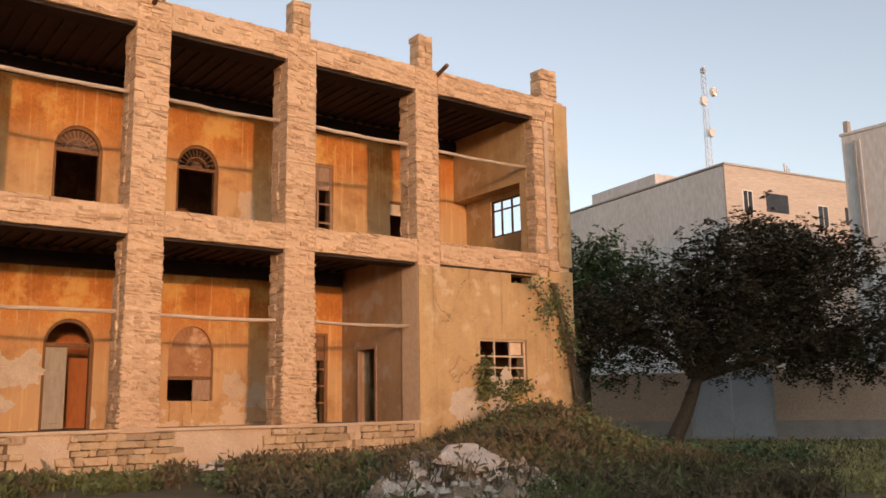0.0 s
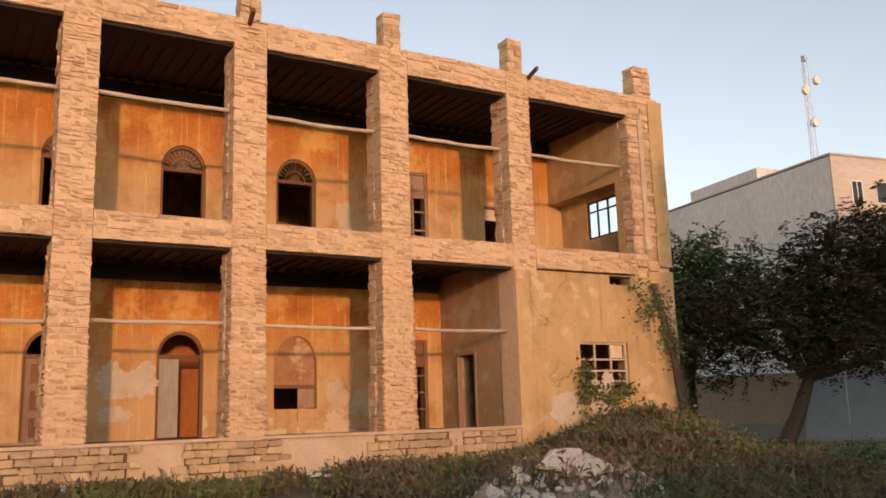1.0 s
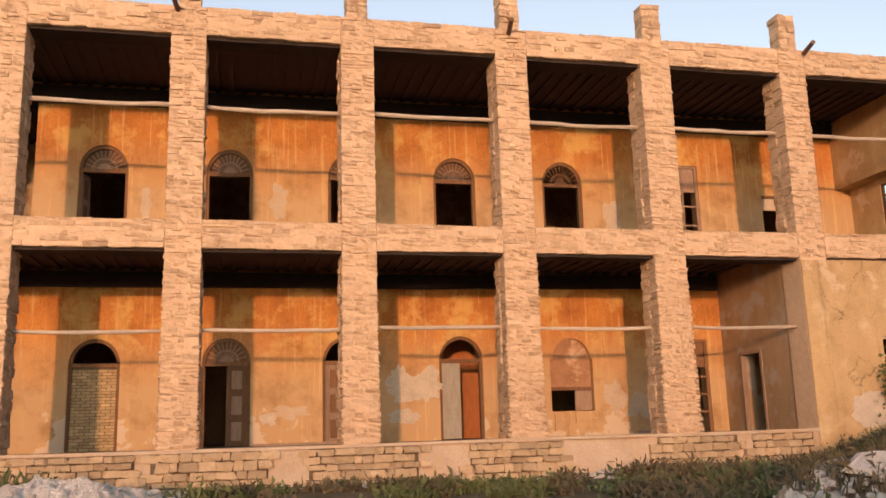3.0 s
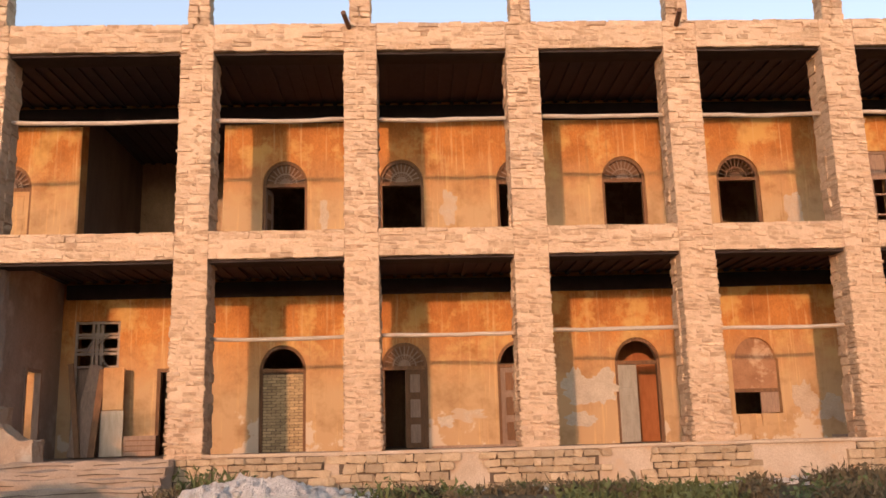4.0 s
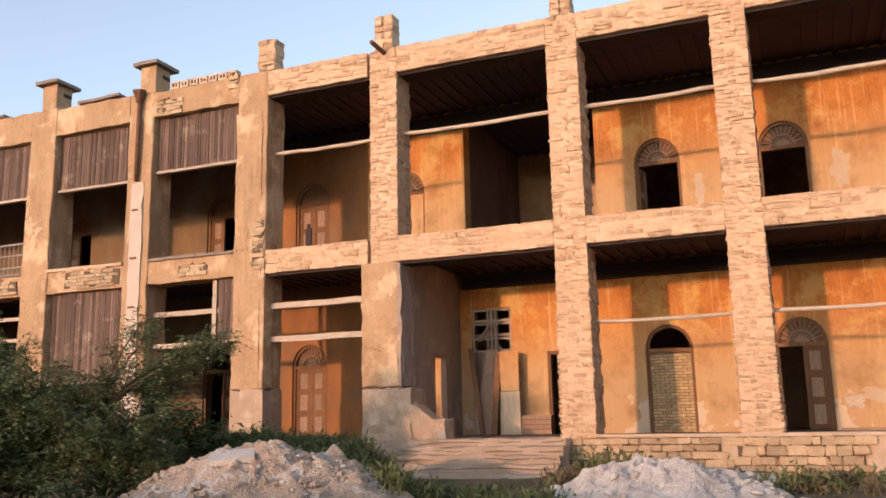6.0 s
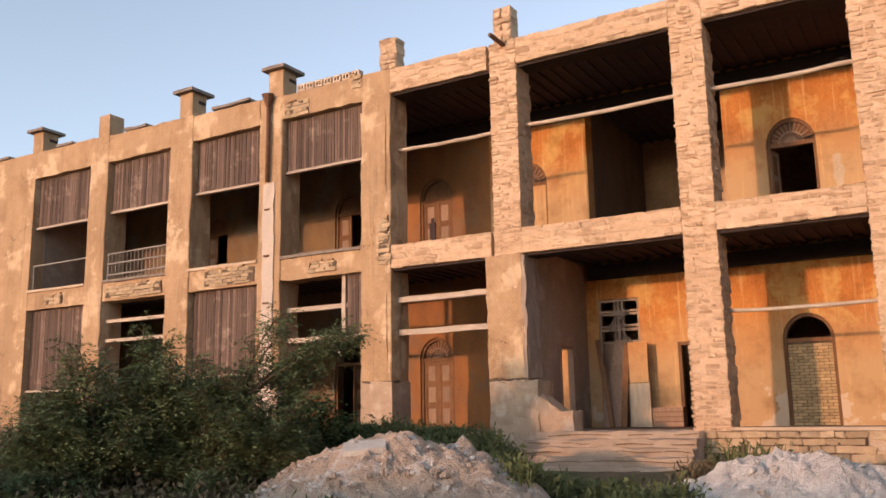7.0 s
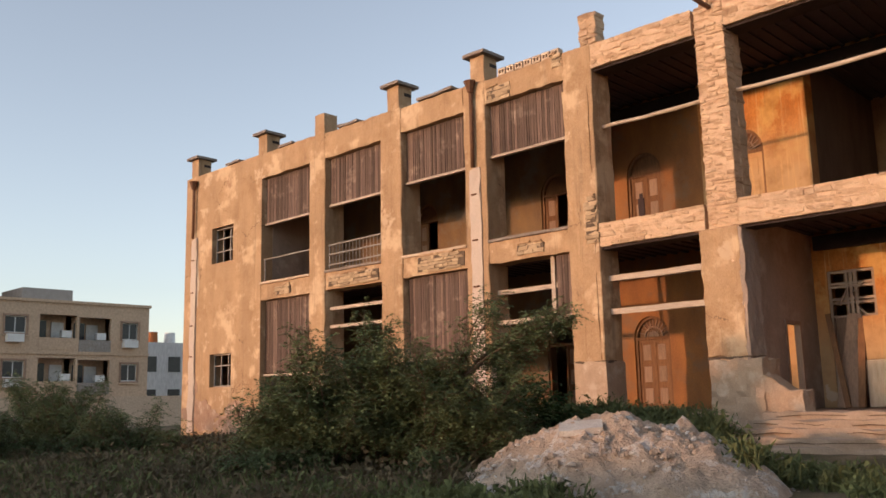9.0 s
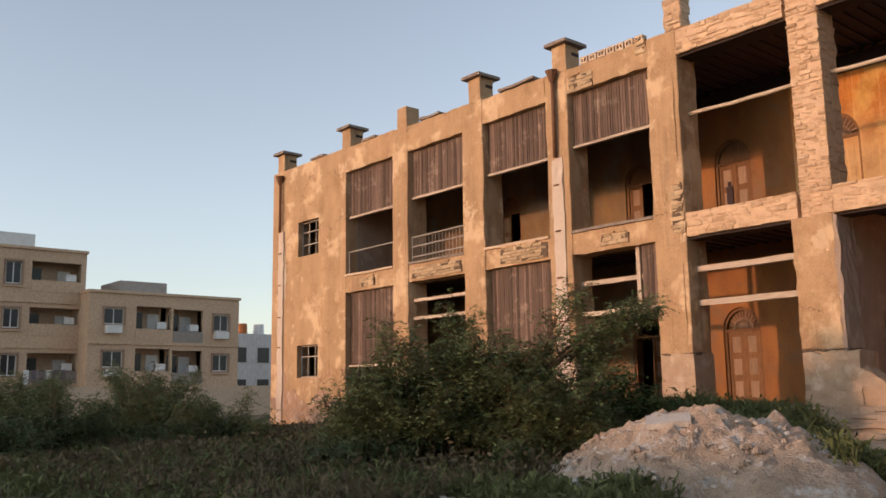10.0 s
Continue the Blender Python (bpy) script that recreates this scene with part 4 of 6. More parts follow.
part("panel", boxed(-13.42, -12.88, 3.42, 3.46, FLOOR + 0.01, 2.25, 0.01), CREAMD, panel)
part("panel", boxed(-13.40, -12.90, 3.44, 3.475, 2.26, 3.27, 0.01), OCHRE, panel, "upper half in ochre paint")
crate = thing("wooden_crate", "low brown wooden crate on the porch floor", "crate")
for i in range(4):
    part("slat", boxed(-12.85, -12.1, 3.42, 3.44, FLOOR + 0.02 + 0.12 * i, FLOOR + 0.12 + 0.12 * i), FADED, crate)
part("body", boxed(-12.83, -12.12, 3.445, 3.8, FLOOR + 0.005, FLOOR + 0.48), DOORW, crate)
fr = thing("door_frame", "brown timber frame of the inner porch door", "doorway")
for x0, x1, z0, z1 in ((-12.24, -12.15, FLOOR, 3.25), (-11.34, -11.25, FLOOR, 3.25), (-12.15, -11.34, 3.16, 3.25)):
    part("jamb", boxed(x0, x1, BACK - 0.02, BACK + 0.1, z0, z1), DOORW, fr)
tagged(mesh_object("broken_beam", tube(bmesh.new(), [(-12.1, 4.6, 8.6), (-11.3, 3.4, 9.1)], [0.06, 0.05], 6), POLE), "broken roof pole hanging in the hall", "beam")
tagged(mesh_object("plank", boxed(-5.55, -3.1, 3.45, 3.7, FLOOR + 0.005, FLOOR + 0.06, rot=0.03), FADED), "long grey plank lying along the veranda wall", "plank")
tagged(mesh_object("plank", boxed(4.0, 4.6, 3.0, 3.15, FLOOR + 0.03, FLOOR + 0.09, rot=-0.5), FADED), "short broken plank on the veranda floor", "plank")


# windows of the two end walls
def window(name, along, face, a0, a1, z0, z1, cols, bars_z, m, label, glass=True, depth=0.06):
    w = thing(name, label, "window", kind="structure")

    def bx(bm, p, q, r, s, d0=0.0, d1=depth):
        return box(bm, p, q, face + d0, face + d1, r, s) if along == "x" else box(bm, face + d0, face + d1, p, q, r, s)

    bm = bmesh.new()
    t = 0.055
    bx(bm, a0, a0 + t, z0, z1)
    bx(bm, a1 - t, a1, z0, z1)
    bx(bm, a0 + t, a1 - t, z0, z0 + t)
    bx(bm, a0 + t, a1 - t, z1 - t, z1)
    part("window_frame", bm, m, w)
    bm = bmesh.new()
    for i in range(1, cols):
        x = a0 + (a1 - a0) * i / cols
        bx(bm, x - 0.022, x + 0.022, z0 + t, z1 - t, 0.004, depth - 0.004)
    for z in bars_z:
        bx(bm, a0 + t, a1 - t, z - 0.022, z + 0.022, 0.008, depth - 0.008)
    part("glazing_bars", bm, m, w)
    if glass:
        for i in range(cols):
            x = a0 + (a1 - a0) * i / cols
            ob = part("pane", bx(bmesh.new(), x + 0.03, x + (a1 - a0) / cols - 0.03, z0 + t, z1 - t, depth / 2 - 0.002, depth / 2 + 0.002), GLASS, w)
            ob.visible_shadow = False
    return w


window("window_east", "y", 11.63, 1.19, 2.6, 6.66, 7.82, 3, [7.5], IRON, "iron-framed window with bright panes in the end wall")
wg = window("window_east_front", "x", 0.03, 8.91, 10.54, 2.05, 3.3, 3, [2.85, 2.55, 2.28], PALEP, "white timber window with broken panes, vines on its sill", glass=False)
part("board", boxed(10.02, 10.48, 0.13, 0.15, 2.9, 3.24), CREAMD, wg, "board filling one light")
window("window_west_upper", "x", 0.2, -36.1, -34.62, 6.92, 8.32, 3, [7.4, 7.9], RAILM, "grey timber window with missing panes", glass=False)
window("window_west_lower", "x", 0.2, -36.1, -34.62, 2.2, 3.44, 3, [3.0], RAILM, "grey timber window, lower lights empty", glass=False)


# hanging board screens of the west bays
def board_screen(x0, x1, z0, z1, label):
    s = thing("board_screen", label, "screen", group="board screens of the west wing")
    x = x0 + 0.02
    while x < x1 - 0.03:
        w = min(rng.uniform(0.075, 0.105), x1 - 0.02 - x)
        zb = z0 + rng.uniform(-0.015, 0.02)
        part("plank", boxed(x, x + w - 0.008, 0.22 + rng.uniform(-0.008, 0.008), 0.25, zb, z1 - rng.uniform(0, 0.02)), BOARD, s)
        x += w
    part("rail", rough_edges(boxed(x0, x1, 0.16, 0.3, z0 - 0.09, z0 - 0.02), 3, 0.012, x0), POLE, s, "pale bottom rail")
    return s


for i, (a, b) in enumerate(BAYS_W):
    board_screen(a, b, (8.05, 8.12, 8.18, 8.3)[i], (9.74, 9.72, 9.76, 9.78)[i], "weathered vertical boards hanging under the roof beam")
board_screen(-32.77, -29.9, 2.6, 5.2, "weathered vertical boards closing a lower bay")
board_screen(-25.3, -22.66, 2.8, 5.2, "weathered vertical boards closing a lower bay")
board_screen(-19.75, -19.12, 3.66, 5.2, "short weathered boards beside a lower opening")
sl = thing("bay_frame", "bent timber frame in a lower bay of the west wing", "frame")
for z in (4.55, 3.95):
    part("rail", boxed(-29.05, -26.25, 0.2, 0.3, z, z + 0.1), POLE, sl)


# balcony rails
def railing(x0, x1, bars, label):
    r = thing("balcony_railing", label, "railing", group="balcony rails of the west wing")
    for z in ([6.7] if not bars else [6.72, 6.4, 6.05]):
        part("rail", tube(bmesh.new(), [(x0, 0.15, z), (x1, 0.15, z + 0.02)], [0.028, 0.028], 6), RAILM, r)
    part("post", tube(bmesh.new(), [(x0 + 0.05, 0.15, 5.86), (x0 + 0.05, 0.15, 6.72)], [0.03, 0.03], 6), RAILM, r)
    if bars:
        x = x0 + 0.2
        while x < x1 - 0.05:
            part("bar", tube(bmesh.new(), [(x, 0.17, 5.86), (x, 0.17, 6.72)], [0.013, 0.013], 5), RAILM, r)
            x += 0.17
    return r


railing(-32.77, -29.9, False, "single iron balcony rail")
railing(-29.05, -26.25, True, "iron balcony railing with upright bars")


# piers with caps on the roof edge, pipes, spouts, blocks
def roof_pier(c, cap, w=0.52, top=11.3):
    p = thing("roof_pier", "plastered roof pier with a concrete cap" if cap else "plain plastered roof pier", "pier", group="roof piers of the west wing")
    part("body", rough_edges(boxed(c - w / 2, c + w / 2, 0.05, 0.62, 10.45, top), 4, 0.02, c), BEIGE, p)
    if cap:
        part("cap", rough_edges(boxed(c - w / 2 - 0.15, c + w / 2 + 0.15, -0.12, 0.8, top + 0.004, top + 0.1), 3, 0.012, c), CONC, p, "dark concrete cap slab")
        part("vent", boxed(c + w / 2 - 0.004, c + w / 2 + 0.012, 0.3, 0.6, top - 0.3, top - 0.2), DARKW, p)
    return p


for c, cap, crest in ((-37.58, True, 11.42), (-32.82, True, 11.38), (-29.42, False, 11.36), (-25.7, True, 11.34), (-22.13, True, 11.29)):
    roof_pier(c, cap, top=crest)
for a, b in ((-31.9, -29.7), (-28.5, -26.2), (-24.9, -22.7), (-35.4, -33.4)):
    s = mesh_object("coping_slab", rough_edges(boxed(a + rng.uniform(0, 0.4), a + (b - a) * rng.uniform(0.45, 0.95), -0.06, 0.5, 10.52 + 0.012 * (-22 - a), 10.6 + 0.012 * (-22 - a)), 4, 0.03, a), CONC)
    tagged(s, "broken concrete coping slab on the roof edge", "coping", group="coping slabs on the parapet")
for i in range(7):
    blk = thing("breeze_block", "pale hollow block lying on the parapet", "block", group="hollow blocks on the parapet")
    x = -21.4 + 0.31 * i
    bm = bmesh.new()
    for x0, x1, z0, z1 in ((0, 0.26, 0, 0.05), (0, 0.26, 0.15, 0.2), (0, 0.05, 0.05, 0.15), (0.21, 0.26, 0.05, 0.15), (0.11, 0.15, 0.05, 0.15)):
        box(bm, x + x0, x + x1, 0.1, 0.3, 10.52 + z0, 10.52 + z1)
    part("shell", bm, PALEP, blk)
for x, za, zb in ((-22.25, 10.2, 8.0), (-37.35, 10.1, 8.1)):
    dp = thing("downpipe", "rusty iron downpipe with a flared hopper", "pipe", group="rusty downpipes")
    part("pipe", tube(bmesh.new(), [(x, -0.12, zb), (x, -0.12, za)], [0.06, 0.06], 10), IRON, dp, smooth=True)
    part("hopper", tube(bmesh.new(), [(x, -0.14, za), (x, -0.14, za + 0.15), (x, -0.16, za + 0.34)], [0.075, 0.12, 0.18], 8), IRON, dp)
    part("casing", rough_edges(boxed(x - 0.19, x + 0.21, -0.07, 0.0, 0.5, zb - 0.02), 22, 0.05, x, 3.5), WHITEP, dp, "whitewashed masonry casing below")
    for z in (7.2, 5.9, 4.6, 3.4):
        part("bracket", boxed(x - 0.1, x + 0.08, -0.12, -0.05, z, z + 0.04), IRON, dp)
for x in (-14.9, -7.25, 0.05, 7.7):
    tagged(mesh_object("water_spout", tube(bmesh.new(), [(x, 0.1, 10.32), (x - 0.1, -0.55, 10.42)], [0.06, 0.055], 8), IRON), "short iron water spout below the roof edge", "spout", group="water spouts of the parapet")
stub = thing("column_casing", "beige plaster strip on the wing corner, broken at its foot", "column", kind="structure")
part("strip", rough_edges(boxed(-19.12, -18.34, -0.035, 0.1, 2.42, 9.4), 20, 0.045, 4, 4.0), BEIGE, stub)


# patches where the paint has fallen from the veranda walls
scar = thing("wall_scar", "pale undercoat bared where ochre plaster fell away", "plaster", kind="structure")
for cx, cz, rx, rz, m in ((-1.95, 2.62, 0.36, 0.42, GREYWHITE), (-1.3, 2.55, 0.34, 0.36, GREYWHITE), (-1.7, 2.35, 0.6, 0.22, GREYWHITE), (0.85, 2.45, 0.25, 0.5, GREYWHITE), (-1.9, 1.75, 0.35, 0.18, GREYWHITE),
                          (3.75, 2.1, 0.3, 0.45, PALEP), (4.4, 1.9, 0.35, 0.3, PALEP), (-4.7, 1.95, 0.5, 0.16, PALEP), (-5.2, 1.8, 0.2, 0.15, GREYWHITE), (4.0, 6.9, 0.25, 0.5, PALEP), (-5.0, 7.2, 0.22, 0.4, PALEP), (-8.2, 7.0, 0.12, 0.4, PALEP)):
    plaster_patch(scar, cx, cz, rx, rz, BACK - 0.006 - 0.002 * rng.random(), m, cx * 2.3 + cz)


base = thing("wall_scar", "reddish crumbled render bared at the foot of the wall", "plaster", kind="structure")
for cx, cz, rx, rz in ((-36.6, 1.15, 1.3, 0.55), (-34.2, 0.95, 1.5, 0.5), (-37.3, 2.3, 0.35, 0.5)):
    plaster_patch(base, cx, cz, rx, rz, -0.012, PINKB, cx * 1.3)
for cx, cz, rx, rz in ((-37.2, 6.2, 0.25, 1.1),):
    plaster_patch(base, cx, cz, rx, rz, -0.01, GREYWHITE, cx * 1.1, depth=0.012)
for cx, cz, rx, rz in ((9.6, 1.9, 0.45, 0.5), (8.35, 1.6, 0.5, 0.4)):
    plaster_patch(base, cx, cz, rx, rz, -0.048, GREYWHITE if cz < 3 else PALEP, cx * 1.7, depth=0.012)


# heaps
def heap(name, cx, cy, rx, ry, h, m, label, seed, lump=0.12):
    n = 84
    verts, faces = [], []
    for j in range(n + 1):
        for i in range(n + 1):
            u, v = -1.25 + 2.5 * i / n, -1.25 + 2.5 * j / n
            d = math.hypot(u, v) + 0.18 * noise.noise((u * 1.6 + seed, v * 1.6, seed))
            k = max(0, 1 - d * d) ** 0.85
            x, y = cx + rx * u, cy + ry * v
            z = ground_z(x, y) - 0.08 + (h + 0.08) * k + lump * (0.3 + k) * (noise.fractal((x * 2.0, y * 2.0, seed), 0.7, 2.1, 7) + 0.5 * abs(noise.noise((x * 7, y * 7, seed)))) * (1 if k > 0 else 0.2)
            verts.append((x, y, z))
    for j in range(n):
        for i in range(n):
            a = j * (n + 1) + i
            faces.append((a, a + 1, a + n + 2, a + n + 1))
    me = bpy.data.meshes.new(name)
    me.from_pydata(verts, [], faces)
    me.materials.append(m)
    return tagged(new(name, me), label, "mound")


def heap_z(cx, cy, rx, ry, h, x, y):
    d2 = ((x - cx) / rx) ** 2 + ((y - cy) / ry) ** 2
    return ground_z(x, y) + h * max(0, 1 - d2) ** 0.85


def rock_mesh(i, m):
    bm = bmesh.new()
    bmesh.ops.create_icosphere(bm, subdivisions=2 if i % 2 else 1, radius=0.5)
    for v in bm.verts:
        v.co *= 1 + 0.45 * noise.noise(v.co * 2.2 + Vector((i * 3.1, 0, 0)))
    me = bpy.data.meshes.new("rubble_stone")
    bm.to_mesh(me)
    bm.free()
    me.materials.append(m)
    return me


ROCKS = [rock_mesh(i, ROCK) for i in range(8)]
SANDH, RUBL, RUBR = (-13.85, -6.6, 2.6, 1.8, 0.94), (-8.3, -4.1, 1.95, 1.4, 0.52), (2.2, -7.9, 1.75, 1.3, 0.72)
heap("sand_mound", *SANDH, SAND, "grey-beige heap of sandy rubble in front of the steps", 3.0, 0.16)
heap("debris_mound", *RUBL, WHITEROCK, "pale heap of broken plaster and stones", 9.0, 0.16)
heap("debris_mound", *RUBR, EARTH, "heap of pale rubble among weeds", 14.0, 0.2)
for hp, n, s in ((SANDH, 130, 0.065), (RUBL, 60, 0.11), (RUBR, 105, 0.13)):
    for _ in range(n):
        t, k = rng.uniform(0, 6.28), math.sqrt(rng.random())
        x, y = hp[0] + hp[2] * k * math.cos(t) * 1.05, hp[1] + hp[3] * k * math.sin(t) * 1.05
        ob = new("rubble_stone", rng.choice(ROCKS))
        r = s * rng.uniform(0.4, 1.5)
        ob.scale = (r * rng.uniform(0.8, 1.7), r * rng.uniform(0.8, 1.3), r * rng.uniform(0.5, 0.9))
        ob.location = (x, y, heap_z(*hp, x, y) + r * 0.1)
        ob.rotation_euler = (rng.uniform(-0.4, 0.4), rng.uniform(-0.4, 0.4), rng.uniform(0, 6))
        tagged(ob, "broken pale stone lying on a rubble heap", "stone", group="stones on the rubble heaps")


def rubble_scatter(name, n, x0, x1, y0, y1, size, m, label, seed):
    """Small broken pieces strewn over the ground, as one mesh."""
    r = random.Random(seed)
    verts, faces = [], []
    while n:
        x, y = r.uniform(x0, x1), r.uniform(y0, y1)
        if noise.noise((x * 0.8, y * 0.8, seed)) < r.uniform(-0.5, 0.3):
            continue
        n -= 1
        q, a, k = size * r.uniform(0.3, 1.3) ** 1.5, r.uniform(0, 6.28), len(verts)
        z = max([ground_z(x, y)] + [heap_z(*h, x, y) for h in (SANDH, RUBL, RUBR)])
        ring = [(a + 1.2566 * i, q * r.uniform(0.6, 1.2)) for i in range(5)]
        verts += [(x + d * math.cos(t), y + d * math.sin(t), z - 0.02) for t, d in ring]
        verts += [(x + 0.6 * d * math.cos(t), y + 0.6 * d * math.sin(t), z + q * r.uniform(0.35, 0.75)) for t, d in ring]
        faces += [(k + i, k + (i + 1) % 5, k + 5 + (i + 1) % 5, k + 5 + i) for i in range(5)] + [tuple(k + 5 + i for i in range(5))]
    me = bpy.data.meshes.new(name)
    me.from_pydata(verts, [], faces)
    me.materials.append(m)
    return tagged(new(name, me), label, "rubble", kind="stuff")


strip = mesh_object("path_edge", rough_edges(boxed(0, 3.75, -0.2, 0.2, -0.2, 0.17), 12, 0.05, 3), KERB)
strip.matrix_world = pose(-27.21, -6.42, ground_z(-27.21, -6.42), 0, 0, 26.8)
tagged(strip, "low broken concrete path edge in the weeds", "kerb", kind="structure")
rubble_scatter("rubble_plinth", 520, -10.5, 6.0, -1.5, -0.12, 0.075, ROCK, "pale broken stones fallen along the foot of the plinth", 5)
rubble_scatter("rubble_front", 420, 0.3, 4.2, -9.3, -6.6, 0.07, ROCK, "small pale rubble round the debris heap", 6)
rubble_scatter("rubble_sand", 520, -16.6, -11.2, -8.6, -5.0, 0.055, SAND, "small lumps of sandy rubble on and round the heap", 7)
rubble_scatter("rubble_path", 220, -18.6, -15.6, -10.6, -8.4, 0.06, ROCK, "pale pebbles strewn on the bare ground", 8)
slab = mesh_object("concrete_slab", rough_edges(boxed(-0.32, 0.32, -0.18, 0.18, -0.045, 0.045), 3, 0.015), ROCK)
slab.matrix_world = pose(-13.95, -7.15, heap_z(*SANDH, -13.95, -7.15) + 0.06, 18, -4, 35)
tagged(slab, "flat pale slab lying on the sand heap", "slab")
bm = bmesh.new()
ring = [bm.verts.new(c) for c in ((-0.55, -0.2, -0.06), (0.1, -0.27, -0.06), (0.52, -0.14, -0.06), (0.44, 0.1, -0.06), (0.16, 0.3, -0.06), (-0.3, 0.22, -0.06))]
bm.faces.new(ring[::-1])
up = bmesh.ops.extrude_face_region(bm, geom=bm.faces[:])
for v in up["geom"]:
    if isinstance(v, bmesh.types.BMVert):
        v.co = Vector((v.co.x * 0.86, v.co.y * 0.8, 0.05))
bmesh.ops.recalc_face_normals(bm, faces=bm.faces[:])
slab = mesh_object("plaster_fragment", rough_edges(bm, 4, 0.05, 5, 4.0), WHITEROCK)
slab.matrix_world = pose(1.9, -8.4, 0.93, 38, 6, -33) @ Matrix.Diagonal((0.95, 0.95, 0.55, 1))
tagged(slab, "large white plaster fragment tilted on the rubble", "slab")


# plants
def leaf_cloud(name, centres, per, spread, size, slim, m, parent, seed, droop=0.3, flat=0.6, frond=0.0):
    """Many small leaves round twig ends, as one mesh; with frond, they stand in two rows along short bending sprays of that length."""
    r = np.random.RandomState(seed)
    k = 14 if frond else 1
    c = np.repeat(np.array(centres), per // k, axis=0)
    n = len(c)
    p = c + r.normal(0, 1, (n, 3)) * np.array(spread)
    d = r.normal(0, 1, (n, 3)) * np.array((1, 1, flat)) + np.array((0, 0, -droop))
    d /= np.linalg.norm(d, axis=1)[:, None]
    if frond:
        along = np.tile(np.linspace(0.1, 1.0, k), n)
        p, d = np.repeat(p, k, axis=0), np.repeat(d, k, axis=0)
        side = np.cross(d, np.array((0.0, 0.0, 1.0)))
        side /= np.linalg.norm(side, axis=1)[:, None] + 1e-6
        ln = np.repeat(frond * r.uniform(0.6, 1.3, n), k)
        p = p + d * (along * ln)[:, None]
        p[:, 2] -= 0.35 * ln * along ** 2
        sign = np.tile(np.array([1.0, -1.0]), n * k // 2)[:, None]
        d = d * 0.45 + side * sign + r.normal(0, 0.18, p.shape)
        d /= np.linalg.norm(d, axis=1)[:, None]
        n = len(p)
    u = np.cross(d, r.normal(0, 1, (n, 3)) if not frond else np.array((0.0, 0.0, 1.0)) + r.normal(0, 0.5, (n, 3)))
    u /= np.linalg.norm(u, axis=1)[:, None]
    s = size * r.uniform(0.5, 1.4, n)[:, None]
    v = np.stack([p, p + d * s * 0.5 + u * s * slim, p + d * s, p + d * s * 0.5 - u * s * slim], 1).reshape(-1, 3)
    me = bpy.data.meshes.new(name)
    me.from_pydata(v.tolist(), [], (np.arange(n)[:, None] * 4 + np.arange(4)).tolist())
    me.materials.append(m)
    ob = new(name, me)
    ob.parent = parent
    return ob


def woody(bm, start, ends, r0, bend=0.3, seg=6):
    for e in ends:
        s, e = Vector(start), Vector(e)
        mid = (s + e) / 2 + Vector((rng.uniform(-bend, bend), rng.uniform(-bend, bend), rng.uniform(0, bend)))
        tube(bm, [s, (s + mid) / 2 + Vector((0, 0, 0.05)), mid, (mid + e) / 2, e], [r0, r0 * 0.8, r0 * 0.6, r0 * 0.4, r0 * 0.15], seg)


def crown_points(lobes, n, seed):
    r = np.random.RandomState(seed)
    out = []
    w = np.array([l[3] * l[4] * l[5] for l in lobes])
    for k in r.choice(len(lobes), n, p=w / w.sum()):
        x, y, z, rx, ry, rz = lobes[k]
        d = r.normal(0, 1, 3)
        d /= np.linalg.norm(d)
        q = r.uniform(0.35, 1.0) ** 0.6 * (1 + 0.22 * noise.noise((d[0] * 2.5 + seed, d[1] * 2.5, d[2] * 2.5 + k)))
        out.append((x + rx * d[0] * q, y + ry * d[1] * q, z + rz * d[2] * q))
    return out


def tree(name, base, fork, lobes, tips, per, size, slim, m, label, seed, trunk=0.16, spread=0.3, category="tree", frond=0.0):
    t = thing(name, label, category)
    bm = bmesh.new()
    b, f = Vector(base), Vector(fork)
    k = (b + f) / 2 + Vector((0.12, 0, 0))
    tube(bm, [b - Vector((0, 0, 0.15)), (b + k) / 2, k, (k + f) / 2, f], [trunk * 1.35, trunk * 1.05, trunk * 0.95, trunk * 0.85, trunk * 0.7], 9)
    part("trunk", bm, BARK, t, smooth=True)
    pts = crown_points(lobes, tips, seed)
    bm = bmesh.new()
    woody(bm, f, [(l[0], l[1], l[2]) for l in lobes], trunk * 0.6, 0.4)
    for p in pts[::3]:
        l = min(lobes, key=lambda q: (q[0] - p[0]) ** 2 + (q[1] - p[1]) ** 2 + (q[2] - p[2]) ** 2)
        a = Vector(f).lerp(Vector(l[:3]), rng.uniform(0.5, 1.0))
        woody(bm, a, [p], trunk * 0.16, 0.25, 4)
    part("branchwork", bm, BARK, t)
    leaf_cloud("crown", pts, per, spread, size, slim, m, t, seed, frond=frond)
    return t


